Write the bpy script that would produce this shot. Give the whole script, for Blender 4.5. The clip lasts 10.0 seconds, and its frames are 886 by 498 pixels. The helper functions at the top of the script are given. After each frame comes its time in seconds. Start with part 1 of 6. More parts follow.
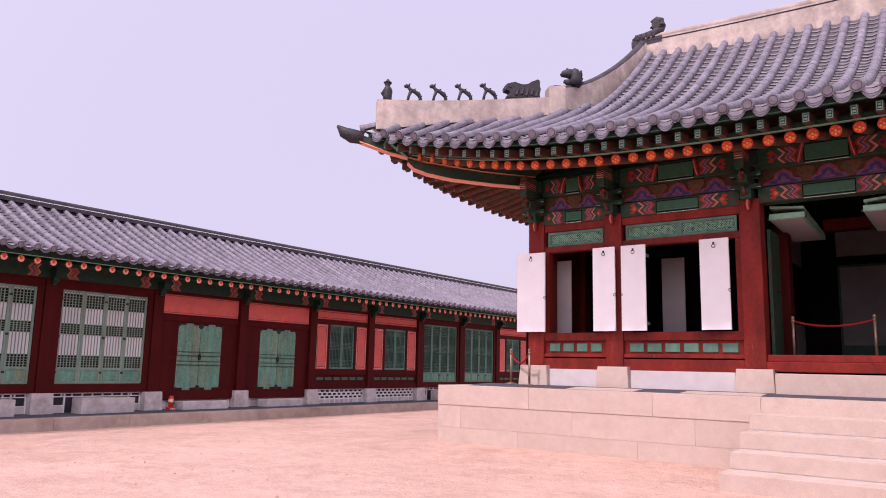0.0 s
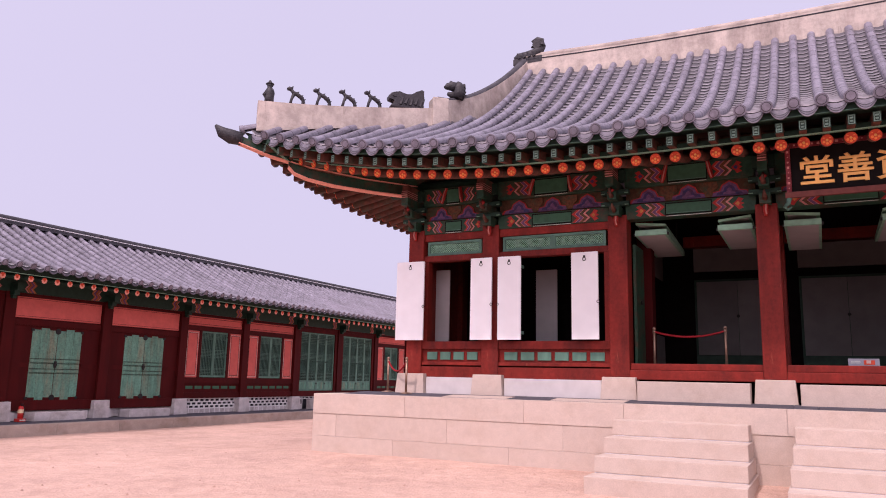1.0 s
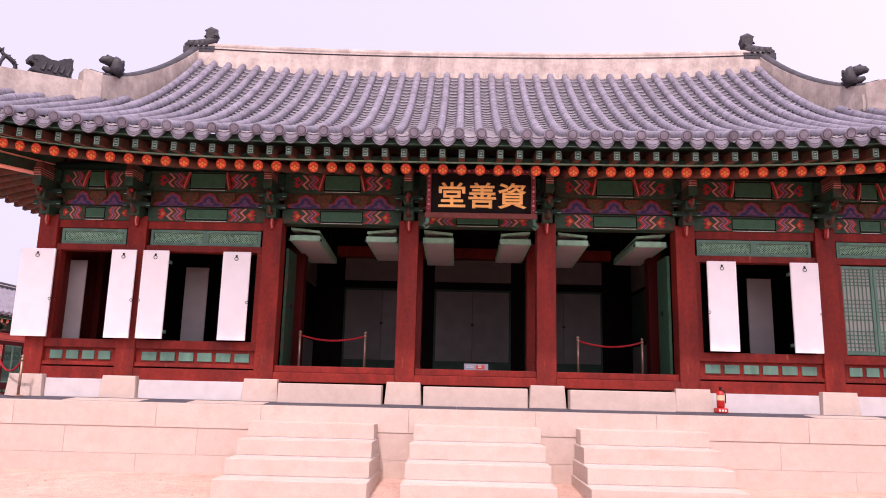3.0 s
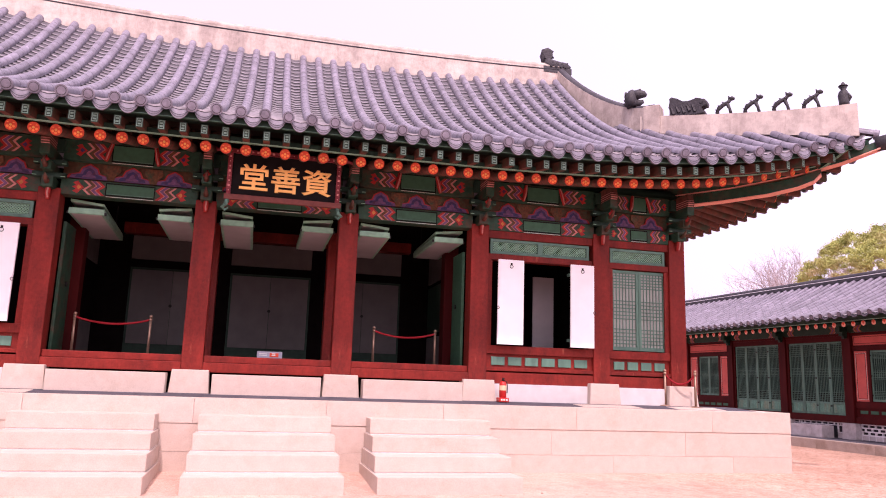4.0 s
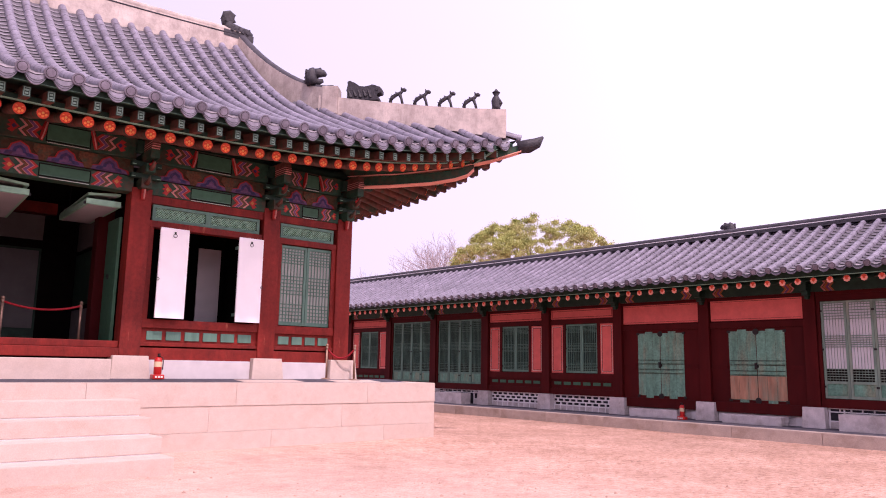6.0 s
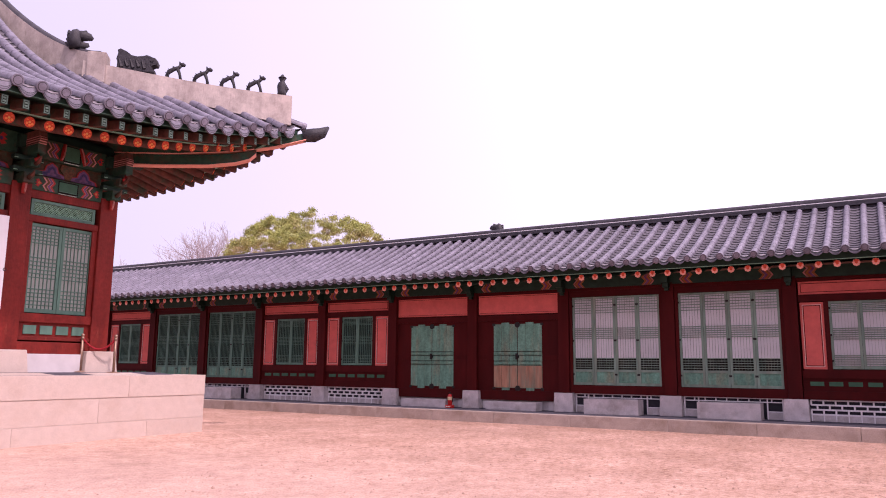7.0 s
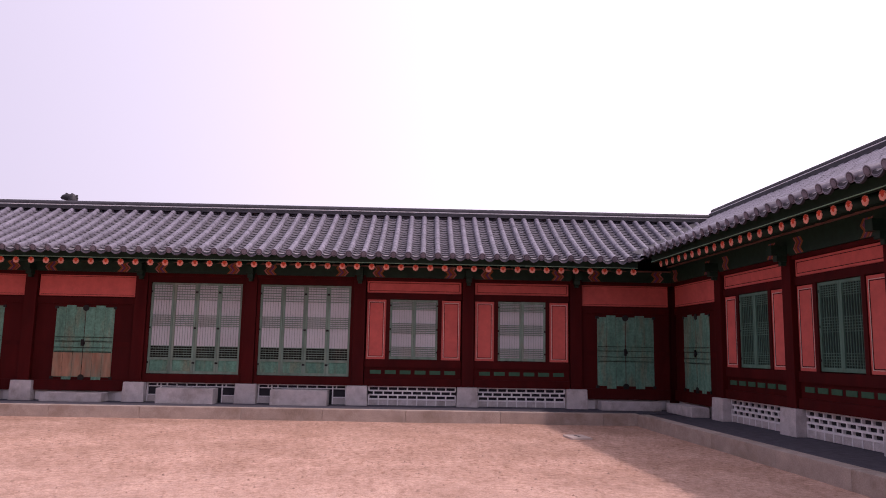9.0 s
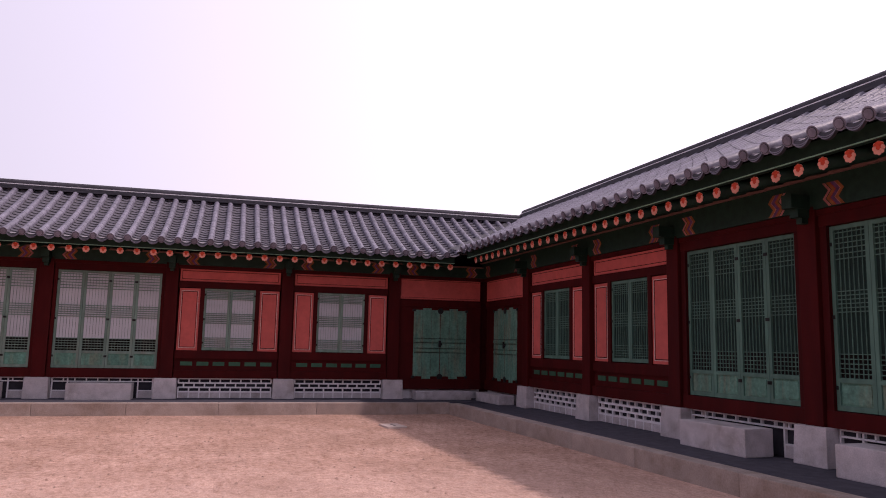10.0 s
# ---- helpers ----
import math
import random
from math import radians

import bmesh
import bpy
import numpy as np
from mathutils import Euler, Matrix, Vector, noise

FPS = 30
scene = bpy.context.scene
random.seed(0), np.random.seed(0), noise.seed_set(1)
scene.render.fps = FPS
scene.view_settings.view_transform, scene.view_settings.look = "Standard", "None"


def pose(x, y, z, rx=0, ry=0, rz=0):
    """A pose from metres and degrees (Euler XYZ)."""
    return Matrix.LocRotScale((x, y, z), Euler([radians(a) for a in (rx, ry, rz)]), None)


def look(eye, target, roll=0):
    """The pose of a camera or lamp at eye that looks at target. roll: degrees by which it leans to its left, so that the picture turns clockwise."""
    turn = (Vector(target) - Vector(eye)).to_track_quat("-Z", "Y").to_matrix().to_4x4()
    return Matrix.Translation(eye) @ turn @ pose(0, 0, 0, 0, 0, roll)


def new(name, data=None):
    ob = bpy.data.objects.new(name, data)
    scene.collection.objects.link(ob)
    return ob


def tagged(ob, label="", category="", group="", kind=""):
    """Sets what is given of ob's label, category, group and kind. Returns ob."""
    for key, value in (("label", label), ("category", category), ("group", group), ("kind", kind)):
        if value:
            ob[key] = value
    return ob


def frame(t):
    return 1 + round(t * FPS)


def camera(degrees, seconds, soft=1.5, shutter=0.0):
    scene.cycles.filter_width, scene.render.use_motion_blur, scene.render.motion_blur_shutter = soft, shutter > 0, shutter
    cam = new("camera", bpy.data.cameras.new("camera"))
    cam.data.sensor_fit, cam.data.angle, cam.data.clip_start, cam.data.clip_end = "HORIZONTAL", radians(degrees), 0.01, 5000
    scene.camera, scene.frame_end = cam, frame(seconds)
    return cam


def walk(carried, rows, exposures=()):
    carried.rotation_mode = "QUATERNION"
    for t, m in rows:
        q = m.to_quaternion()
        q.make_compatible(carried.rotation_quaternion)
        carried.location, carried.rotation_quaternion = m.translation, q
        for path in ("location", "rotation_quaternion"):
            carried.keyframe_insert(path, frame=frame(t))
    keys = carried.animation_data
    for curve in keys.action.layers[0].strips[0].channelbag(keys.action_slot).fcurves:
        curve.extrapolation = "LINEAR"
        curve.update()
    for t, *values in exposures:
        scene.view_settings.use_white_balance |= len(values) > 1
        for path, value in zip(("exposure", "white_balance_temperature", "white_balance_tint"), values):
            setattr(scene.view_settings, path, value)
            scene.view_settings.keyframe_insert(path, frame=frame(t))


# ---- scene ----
cam = camera(61.9, 10.0, soft=1.0)
PATH = [
    (0, (-0.243, -0.061, 1.669), (-2.580, 3.123, 2.301), 1.27),
    (0.5, (-0.235, -0.074, 1.645), (-2.358, 3.252, 2.300), 1.26),
    (1, (-0.217, -0.057, 1.661), (-2.005, 3.454, 2.351), 1.26),
    (1.5, (-0.176, -0.044, 1.660), (-1.647, 3.603, 2.391), 1.58),
    (2, (-0.106, -0.024, 1.640), (-1.204, 3.747, 2.397), 1.90),
    (2.5, (-0.001, 0.003, 1.600), (-0.669, 3.870, 2.374), 1.41),
    (3, (0.120, -0.044, 1.618), (0.021, 3.884, 2.371), 1.37),
    (3.2, (0.148, -0.057, 1.624), (0.322, 3.866, 2.385), 1.85),
    (4.5, (0.178, -0.072, 1.700), (1.459, 3.661, 2.348), 1.36),
    (5, (0.201, -0.010, 1.686), (1.832, 3.591, 2.300), 1.25),
    (6.5, (0.299, -0.061, 1.615), (3.223, 2.595, 2.250), 0.59),
    (7, (0.200, 0.039, 1.526), (3.499, 2.213, 2.150), 0.47),
    (7.5, (0.098, 0.137, 1.494), (3.698, 1.767, 2.119), 1.56),
    (8, (0.062, 0.216, 1.526), (3.854, 1.330, 2.141), 1.27),
    (8.5, (0.020, 0.200, 1.645), (3.929, 0.821, 2.223), 0.86),
    (9, (-0.077, 0.176, 1.770), (3.885, 0.268, 2.315), 1.04),
    (9.5, (-0.197, 0.222, 1.796), (3.746, -0.194, 2.325), 1.16),
    (10, (-0.262, 0.353, 1.768), (3.602, -0.540, 2.286), 1.19),
]
walk(cam, [(t, look(eye, target, roll)) for t, eye, target, roll in PATH], [(0.0, -0.25, 6700, 34), (1.7, -0.33, 6720, 34), (2.5, -0.17, 6800, 34), (3.2, 0.12, 6850, 35), (4.5, 0.22, 6950, 46), (6.0, -0.02, 6700, 46), (7.5, -0.22, 6700, 40), (9.0, -0.59, 6700, 34), (10.0, -0.75, 6700, 32)])

# ---- light ----
world = bpy.data.worlds.new("sky")
scene.world = world
world.use_nodes = True
wt = world.node_tree
sky = wt.nodes.new("ShaderNodeTexSky")
sky.sky_type = "NISHITA"
sky.sun_disc = False
sky.sun_elevation = radians(57)
sky.sun_rotation = radians(166)
sky.dust_density = 6.0
sky.air_density = 1.0
SUN_FROM = Vector((-0.14, -0.53, 0.85)).normalized()
# thin bright haze over the clear sky, whiter and brighter on the sun's side
way = wt.nodes.new("ShaderNodeTexCoord")
dot = wt.nodes.new("ShaderNodeVectorMath")
dot.operation = "DOT_PRODUCT"
dot.inputs[1].default_value = Vector((0.45, -0.8, 0.3)).normalized()
wt.links.new(way.outputs["Generated"], dot.inputs[0])
near = wt.nodes.new("ShaderNodeMath")
near.operation = "MULTIPLY_ADD"
near.inputs[1].default_value, near.inputs[2].default_value = 0.5, 0.5
wt.links.new(dot.outputs["Value"], near.inputs[0])
glow = wt.nodes.new("ShaderNodeMath")
glow.operation = "POWER"
glow.inputs[1].default_value = 2.4
wt.links.new(near.outputs[0], glow.inputs[0])
tone = wt.nodes.new("ShaderNodeMixRGB")
tone.inputs[1].default_value = (9.0, 9.5, 11.7, 1)
tone.inputs[2].default_value = (27.7, 28.0, 30.0, 1)
wt.links.new(glow.outputs[0], tone.inputs[0])
haze = wt.nodes.new("ShaderNodeMixRGB")
haze.inputs[0].default_value = 0.72
wt.links.new(sky.outputs[0], haze.inputs[1])
wt.links.new(tone.outputs[0], haze.inputs[2])
wt.links.new(haze.outputs[0], wt.nodes["Background"].inputs[0])
wt.nodes["Background"].inputs[1].default_value = 0.11
sun_data = bpy.data.lights.new("sun", "SUN")
sun_data.energy = 3.0
sun_data.angle = radians(1.5)
sun_data.color = (1.0, 0.93, 0.86)
sun = new("sun", sun_data)
sun.matrix_world = look(SUN_FROM * 60, (0, 0, 0))


# ---- materials ----
def mat(name, col, rough=0.8, var=0.25, scale=6.0, bump=0.15, fine=60.0, metal=0.0, stain=None, stain_amt=0.35, streak=False, spec=0.3, spread=0.16):
    m = bpy.data.materials.new(name)
    m.use_nodes = True
    nt = m.node_tree
    b = nt.nodes["Principled BSDF"]
    b.inputs["Roughness"].default_value = rough
    b.inputs["Metallic"].default_value = metal
    b.inputs["Specular IOR Level"].default_value = spec
    tc = nt.nodes.new("ShaderNodeTexCoord")
    oi = nt.nodes.new("ShaderNodeObjectInfo")
    sc = nt.nodes.new("ShaderNodeVectorMath")
    sc.operation = "MULTIPLY_ADD"
    sc.inputs[1].default_value = (1, 1, 0.22) if streak else (1, 1, 1)
    nt.links.new(tc.outputs["Object"], sc.inputs[0])
    off = nt.nodes.new("ShaderNodeMath")
    off.operation = "MULTIPLY"
    off.inputs[1].default_value = 37.0
    nt.links.new(oi.outputs["Random"], off.inputs[0])
    nt.links.new(off.outputs[0], sc.inputs[2])
    n1 = nt.nodes.new("ShaderNodeTexNoise")
    n1.inputs["Scale"].default_value = scale
    n1.inputs["Detail"].default_value = 5
    n2 = nt.nodes.new("ShaderNodeTexNoise")
    n2.inputs["Scale"].default_value = fine
    n2.inputs["Detail"].default_value = 3
    for n in (n1, n2):
        nt.links.new(sc.outputs[0], n.inputs["Vector"])
    r1 = nt.nodes.new("ShaderNodeValToRGB")
    lo = [c * (1 - var) for c in col]
    hi = [min(1, c * (1 + var)) for c in col]
    r1.color_ramp.elements[0].position, r1.color_ramp.elements[1].position = 0.3, 0.72
    r1.color_ramp.elements[0].color = (*lo, 1)
    r1.color_ramp.elements[1].color = (*hi, 1)
    nt.links.new(n1.outputs[0], r1.inputs[0])
    last = r1.outputs[0]
    if stain:
        n3 = nt.nodes.new("ShaderNodeTexNoise")
        n3.inputs["Scale"].default_value = scale * 0.35
        n3.inputs["Detail"].default_value = 8
        n3.inputs["Roughness"].default_value = 0.7
        nt.links.new(sc.outputs[0], n3.inputs["Vector"])
        r3 = nt.nodes.new("ShaderNodeValToRGB")
        r3.color_ramp.elements[0].position, r3.color_ramp.elements[1].position = 0.48, 0.68
        r3.color_ramp.elements[1].color = (stain_amt,) * 3 + (1,)
        r3.color_ramp.elements[0].color = (0, 0, 0, 1)
        nt.links.new(n3.outputs[0], r3.inputs[0])
        mx = nt.nodes.new("ShaderNodeMixRGB")
        mx.inputs[2].default_value = (*stain, 1)
        nt.links.new(r3.outputs[0], mx.inputs[0])
        nt.links.new(last, mx.inputs[1])
        last = mx.outputs[0]
    tone = nt.nodes.new("ShaderNodeMath")
    tone.operation = "MULTIPLY_ADD"
    tone.inputs[1].default_value, tone.inputs[2].default_value = spread, 1 - spread / 2
    nt.links.new(oi.outputs["Random"], tone.inputs[0])
    fin = nt.nodes.new("ShaderNodeMixRGB")
    fin.blend_type = "MULTIPLY"
    fin.inputs[0].default_value = 1
    nt.links.new(last, fin.inputs[1])
    nt.links.new(tone.outputs[0], fin.inputs[2])
    nt.links.new(fin.outputs[0], b.inputs["Base Color"])
    bp = nt.nodes.new("ShaderNodeBump")
    bp.inputs["Strength"].default_value = bump
    bp.inputs["Distance"].default_value = 0.02
    nt.links.new(n2.outputs[0], bp.inputs["Height"])
    nt.links.new(bp.outputs[0], b.inputs["Normal"])
    return m


M = {}
M["sand"] = mat("sandy_ground", (0.635, 0.43, 0.355), 0.95, 0.06, 3.5, 1.0, 30, stain=(0.42, 0.26, 0.195), stain_amt=0.4)
M["clod"] = mat("brown_earth_clod", (0.42, 0.27, 0.21), 0.95, 0.3, 5, 0.3, 60)
M["granite"] = mat("pale_granite", (0.56, 0.452, 0.395), 0.8, 0.05, 7, 0.2, 170, stain=(0.45, 0.33, 0.26), stain_amt=0.4, spread=0.05)
M["granite_grey"] = mat("grey_granite", (0.56, 0.51, 0.51), 0.85, 0.14, 5, 0.25, 150, stain=(0.21, 0.16, 0.12), stain_amt=0.55)
M["white_stone"] = mat("whitewashed_stone", (0.60, 0.56, 0.56), 0.8, 0.08, 4, 0.15, 90)
M["kerb"] = mat("dusty_kerb_granite", (0.42, 0.34, 0.295), 0.9, 0.12, 4, 0.3, 120, stain=(0.24, 0.17, 0.125), stain_amt=0.65)
M["paver"] = mat("dark_clay_paver", (0.075, 0.07, 0.088), 0.9, 0.25, 6, 0.25, 60)
M["red"] = mat("oxide_red_paint", (0.205, 0.0195, 0.013), 0.6, 0.25, 4, 0.2, 40, stain=(0.055, 0.010, 0.009), stain_amt=0.6, streak=True, spec=0.2)
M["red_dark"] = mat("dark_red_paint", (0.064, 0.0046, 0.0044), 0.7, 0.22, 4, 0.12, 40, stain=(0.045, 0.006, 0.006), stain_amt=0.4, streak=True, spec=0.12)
M["pink"] = mat("coral_plaster", (0.61, 0.122, 0.102), 0.85, 0.08, 3, 0.08, 60)
M["green"] = mat("sage_green_paint", (0.088, 0.19, 0.145), 0.6, 0.22, 7, 0.12, 40, stain=(0.07, 0.14, 0.11), stain_amt=0.4, streak=True)
M["green_pale"] = mat("pale_worn_green_paint", (0.165, 0.255, 0.205), 0.7, 0.25, 8, 0.12, 40, stain=(0.25, 0.22, 0.17), stain_amt=0.45, streak=True)
M["green_worn"] = mat("worn_green_plank", (0.115, 0.275, 0.205), 0.75, 0.25, 9, 0.2, 40, stain=(0.34, 0.17, 0.09), stain_amt=0.4, streak=True)
M["brown_worn"] = mat("bare_worn_plank", (0.36, 0.19, 0.12), 0.8, 0.3, 9, 0.2, 40, stain=(0.16, 0.27, 0.2), stain_amt=0.6, streak=True)
M["green_dark"] = mat("dark_green_paint", (0.011, 0.036, 0.023), 0.6, 0.25, 8, 0.1, 40)
M["paper"] = mat("white_window_paper", (0.58, 0.58, 0.61), 0.9, 0.05, 3, 0.05, 80)
M["paper_white"] = mat("white_papered_leaf", (0.86, 0.85, 0.87), 0.85, 0.03, 3, 0.04, 80)
# White paper darkened so that the shade inside the hall is in its colour.
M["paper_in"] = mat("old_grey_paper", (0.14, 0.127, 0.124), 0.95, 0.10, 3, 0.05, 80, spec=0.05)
# Near-black green instead of white, for bays whose last number is 0.
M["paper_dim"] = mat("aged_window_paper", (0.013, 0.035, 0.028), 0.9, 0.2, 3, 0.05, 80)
M["tile"] = mat("grey_clay_tile", (0.20, 0.184, 0.228), 0.40, 0.24, 3.5, 0.3, 45, stain=(0.09, 0.082, 0.10), stain_amt=0.5)
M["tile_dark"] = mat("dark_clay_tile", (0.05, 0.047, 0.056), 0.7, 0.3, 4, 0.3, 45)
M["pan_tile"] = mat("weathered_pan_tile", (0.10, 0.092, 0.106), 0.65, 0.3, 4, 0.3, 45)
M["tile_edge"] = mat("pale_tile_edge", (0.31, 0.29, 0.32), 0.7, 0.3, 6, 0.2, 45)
M["plaster"] = mat("weathered_lime_ridge", (0.50, 0.42, 0.375), 0.9, 0.14, 2.5, 0.25, 40, stain=(0.27, 0.21, 0.19), stain_amt=0.7, streak=True)
M["black_clay"] = mat("black_clay_figure", (0.035, 0.032, 0.037), 0.55, 0.3, 12, 0.5, 30)
M["iron"] = mat("black_iron", (0.012, 0.011, 0.011), 0.5, 0.2, 10, 0.1, 60)
M["brass"] = mat("tarnished_brass", (0.34, 0.22, 0.16), 0.42, 0.2, 10, 0.05, 60, metal=0.6)
M["rope"] = mat("red_velvet_rope", (0.30, 0.012, 0.018), 0.8, 0.15, 20, 0.3, 120)
M["ext_red"] = mat("red_enamel", (0.50, 0.018, 0.012), 0.35, 0.05, 6, 0.02, 50, spec=0.5)
M["label_cream"] = mat("cream_label", (0.7, 0.55, 0.35), 0.7, 0.1, 9, 0.02, 50)
M["black"] = mat("black_lacquer", (0.008, 0.006, 0.006), 0.7, 0.2, 6, 0.05, 50, spec=0.08)
M["gold"] = mat("gilt_letter", (1.0, 0.52, 0.16), 0.45, 0.08, 12, 0.05, 50)
M["grey_board"] = mat("grey_notice_board", (0.30, 0.32, 0.38), 0.6, 0.05, 6, 0.02, 50)
# Near-black timber: the shade indoors and under eaves is in this colour.
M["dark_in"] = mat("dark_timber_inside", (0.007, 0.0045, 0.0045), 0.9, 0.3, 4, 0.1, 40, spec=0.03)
M["floorwood"] = mat("worn_floor_boards", (0.05, 0.018, 0.014), 0.5, 0.3, 5, 0.1, 40, streak=False)
M["brick_gap"] = mat("dark_vent_back", (0.03, 0.028, 0.035), 0.95, 0.2, 8, 0.1, 50)
M["lime"] = mat("white_lime_mortar", (0.76, 0.73, 0.74), 0.9, 0.1, 8, 0.15, 70)
M["flower_red"] = mat("vermilion_paint", (0.68, 0.075, 0.03), 0.6, 0.12, 14, 0.05, 60)
M["flower_pale"] = mat("pale_orange_paint", (0.85, 0.36, 0.27), 0.6, 0.1, 14, 0.05, 60)
M["flower_orange"] = mat("orange_petal_paint", (0.90, 0.27, 0.07), 0.6, 0.12, 14, 0.05, 60)
M["ochre_light"] = mat("yellow_ochre_paint", (0.75, 0.38, 0.10), 0.6, 0.1, 14, 0.05, 60)
M["white_paint"] = mat("white_paint", (0.62, 0.66, 0.6), 0.6, 0.1, 14, 0.05, 60)
M["blue"] = mat("ultramarine_paint", (0.035, 0.03, 0.10), 0.6, 0.35, 16, 0.05, 60, stain=(0.10, 0.025, 0.04), stain_amt=0.8)
M["ochre"] = mat("ochre_paint", (0.075, 0.035, 0.016), 0.7, 0.3, 14, 0.05, 60, stain=(0.03, 0.09, 0.05), stain_amt=0.7)
M["violet"] = mat("violet_paint", (0.13, 0.055, 0.13), 0.6, 0.3, 16, 0.05, 60)
M["rose"] = mat("rose_paint", (0.48, 0.19, 0.165), 0.6, 0.2, 14, 0.05, 60)
M["orange"] = mat("orange_paint", (0.45, 0.16, 0.04), 0.6, 0.2, 14, 0.05, 60)
M["orange_dull"] = mat("faded_orange_paint", (0.30, 0.10, 0.03), 0.6, 0.3, 14, 0.05, 60)
M["rose_dull"] = mat("faded_rose_paint", (0.42, 0.15, 0.13), 0.6, 0.3, 14, 0.05, 60)
M["purlin"] = mat("brown_painted_purlin", (0.20, 0.10, 0.08), 0.7, 0.2, 8, 0.1, 40)
M["deep_red"] = mat("deep_red_paint", (0.36, 0.028, 0.022), 0.6, 0.2, 14, 0.05, 60)
M["green_beam"] = mat("beam_green_paint", (0.016, 0.055, 0.032), 0.6, 0.3, 10, 0.08, 40, stain=(0.10, 0.03, 0.02), stain_amt=0.75)
M["panel_green"] = mat("clear_green_paint", (0.032, 0.105, 0.06), 0.6, 0.15, 10, 0.08, 40)
M["frame_red"] = mat("mottled_red_frame", (0.14, 0.012, 0.016), 0.6, 0.3, 20, 0.05, 40, stain=(0.45, 0.10, 0.12), stain_amt=0.6)
M["block_brown"] = mat("flowered_brown_paint", (0.12, 0.045, 0.02), 0.7, 0.4, 24, 0.05, 60, stain=(0.02, 0.06, 0.035), stain_amt=0.9)
M["rail_brown"] = mat("brown_red_rail", (0.13, 0.035, 0.028), 0.7, 0.2, 10, 0.05, 40)
# Grey door paper that carries the indoor shade in its colour.
M["paper_mid"] = mat("dusty_door_paper", (0.42, 0.39, 0.39), 0.9, 0.06, 3, 0.05, 80)
M["paper_sage"] = mat("greenish_window_paper", (0.30, 0.33, 0.30), 0.9, 0.08, 3, 0.05, 80)
M["rafter_brown"] = mat("brown_red_rafter", (0.115, 0.036, 0.024), 0.7, 0.4, 9, 0.1, 40, stain=(0.02, 0.06, 0.035), stain_amt=0.8)
M["soffit"] = mat("red_brown_soffit", (0.07, 0.026, 0.018), 0.8, 0.3, 6, 0.1, 40, stain=(0.015, 0.04, 0.025), stain_amt=0.8)
M["mint"] = mat("pale_mint_paint", (0.24, 0.46, 0.33), 0.6, 0.15, 9, 0.08, 40)
M["pale_line"] = mat("pale_grey_green_line", (0.19, 0.30, 0.245), 0.7, 0.15, 9, 0.05, 40)
M["leaf"] = mat("young_leaf", (0.33, 0.36, 0.11), 0.7, 0.2, 0.4, 0.1, 30, stain=(0.40, 0.31, 0.19), stain_amt=0.9)
M["bark"] = mat("grey_bark", (0.27, 0.215, 0.19), 0.9, 0.3, 4, 0.4, 30)
M["twig"] = mat("pale_bare_twig", (0.40, 0.35, 0.37), 0.9, 0.3, 4, 0.3, 30)



def add_speckle(m, scale, lo, hi, a=0.36, b_=0.62, loose=False):
    """Fine grain in the colour on top of a material's larger variation."""
    nt = m.node_tree
    b = nt.nodes["Principled BSDF"]
    src = b.inputs["Base Color"].links[0].from_socket
    tc = nt.nodes.new("ShaderNodeTexCoord")
    n = nt.nodes.new("ShaderNodeTexNoise")
    n.inputs["Scale"].default_value = scale
    n.inputs["Detail"].default_value = 6
    n.inputs["Roughness"].default_value = 0.75
    nt.links.new(tc.outputs["Object"], n.inputs["Vector"])
    r = nt.nodes.new("ShaderNodeMapRange")
    r.inputs["From Min"].default_value, r.inputs["From Max"].default_value = a, b_
    r.inputs["To Min"].default_value, r.inputs["To Max"].default_value = lo, hi
    nt.links.new(n.outputs[0], r.inputs["Value"])
    x = nt.nodes.new("ShaderNodeMixRGB")
    x.blend_type = "MULTIPLY"
    x.inputs[0].default_value = 1
    if loose:
        sp = nt.nodes.new("ShaderNodeSeparateXYZ")
        nt.links.new(tc.outputs["Object"], sp.inputs[0])
        zone = nt.nodes.new("ShaderNodeMapRange")
        zone.inputs["From Min"].default_value, zone.inputs["From Max"].default_value = 6.0, 12.0
        zone.inputs["To Min"].default_value = 0.18
        nt.links.new(sp.outputs[0], zone.inputs["Value"])
        nt.links.new(zone.outputs[0], x.inputs[0])
        # the hollows hold browner earth
        r.inputs["To Min"].default_value, r.inputs["To Max"].default_value = 0.0, 1.0
        earth = nt.nodes.new("ShaderNodeMixRGB")
        earth.inputs[1].default_value = (lo * 1.07, lo * 0.95, lo * 0.84, 1)
        earth.inputs[2].default_value = (hi, hi, hi, 1)
        nt.links.new(r.outputs[0], earth.inputs[0])
    nt.links.new(src, x.inputs[1])
    nt.links.new(earth.outputs[0] if loose else r.outputs[0], x.inputs[2])
    nt.links.new(x.outputs[0], b.inputs["Base Color"])


def add_relief(m, scale, depth):
    """A second, coarser relief below a material's fine one."""
    nt = m.node_tree
    fine = next(n for n in nt.nodes if n.type == "BUMP")
    tc = nt.nodes.new("ShaderNodeTexCoord")
    n = nt.nodes.new("ShaderNodeTexNoise")
    n.inputs["Scale"].default_value = scale
    n.inputs["Detail"].default_value = 5
    n.inputs["Roughness"].default_value = 0.65
    nt.links.new(tc.outputs["Object"], n.inputs["Vector"])
    bp = nt.nodes.new("ShaderNodeBump")
    bp.inputs["Strength"].default_value = 1.0
    bp.inputs["Distance"].default_value = depth
    nt.links.new(n.outputs[0], bp.inputs["Height"])
    nt.links.new(bp.outputs[0], fine.inputs["Normal"])


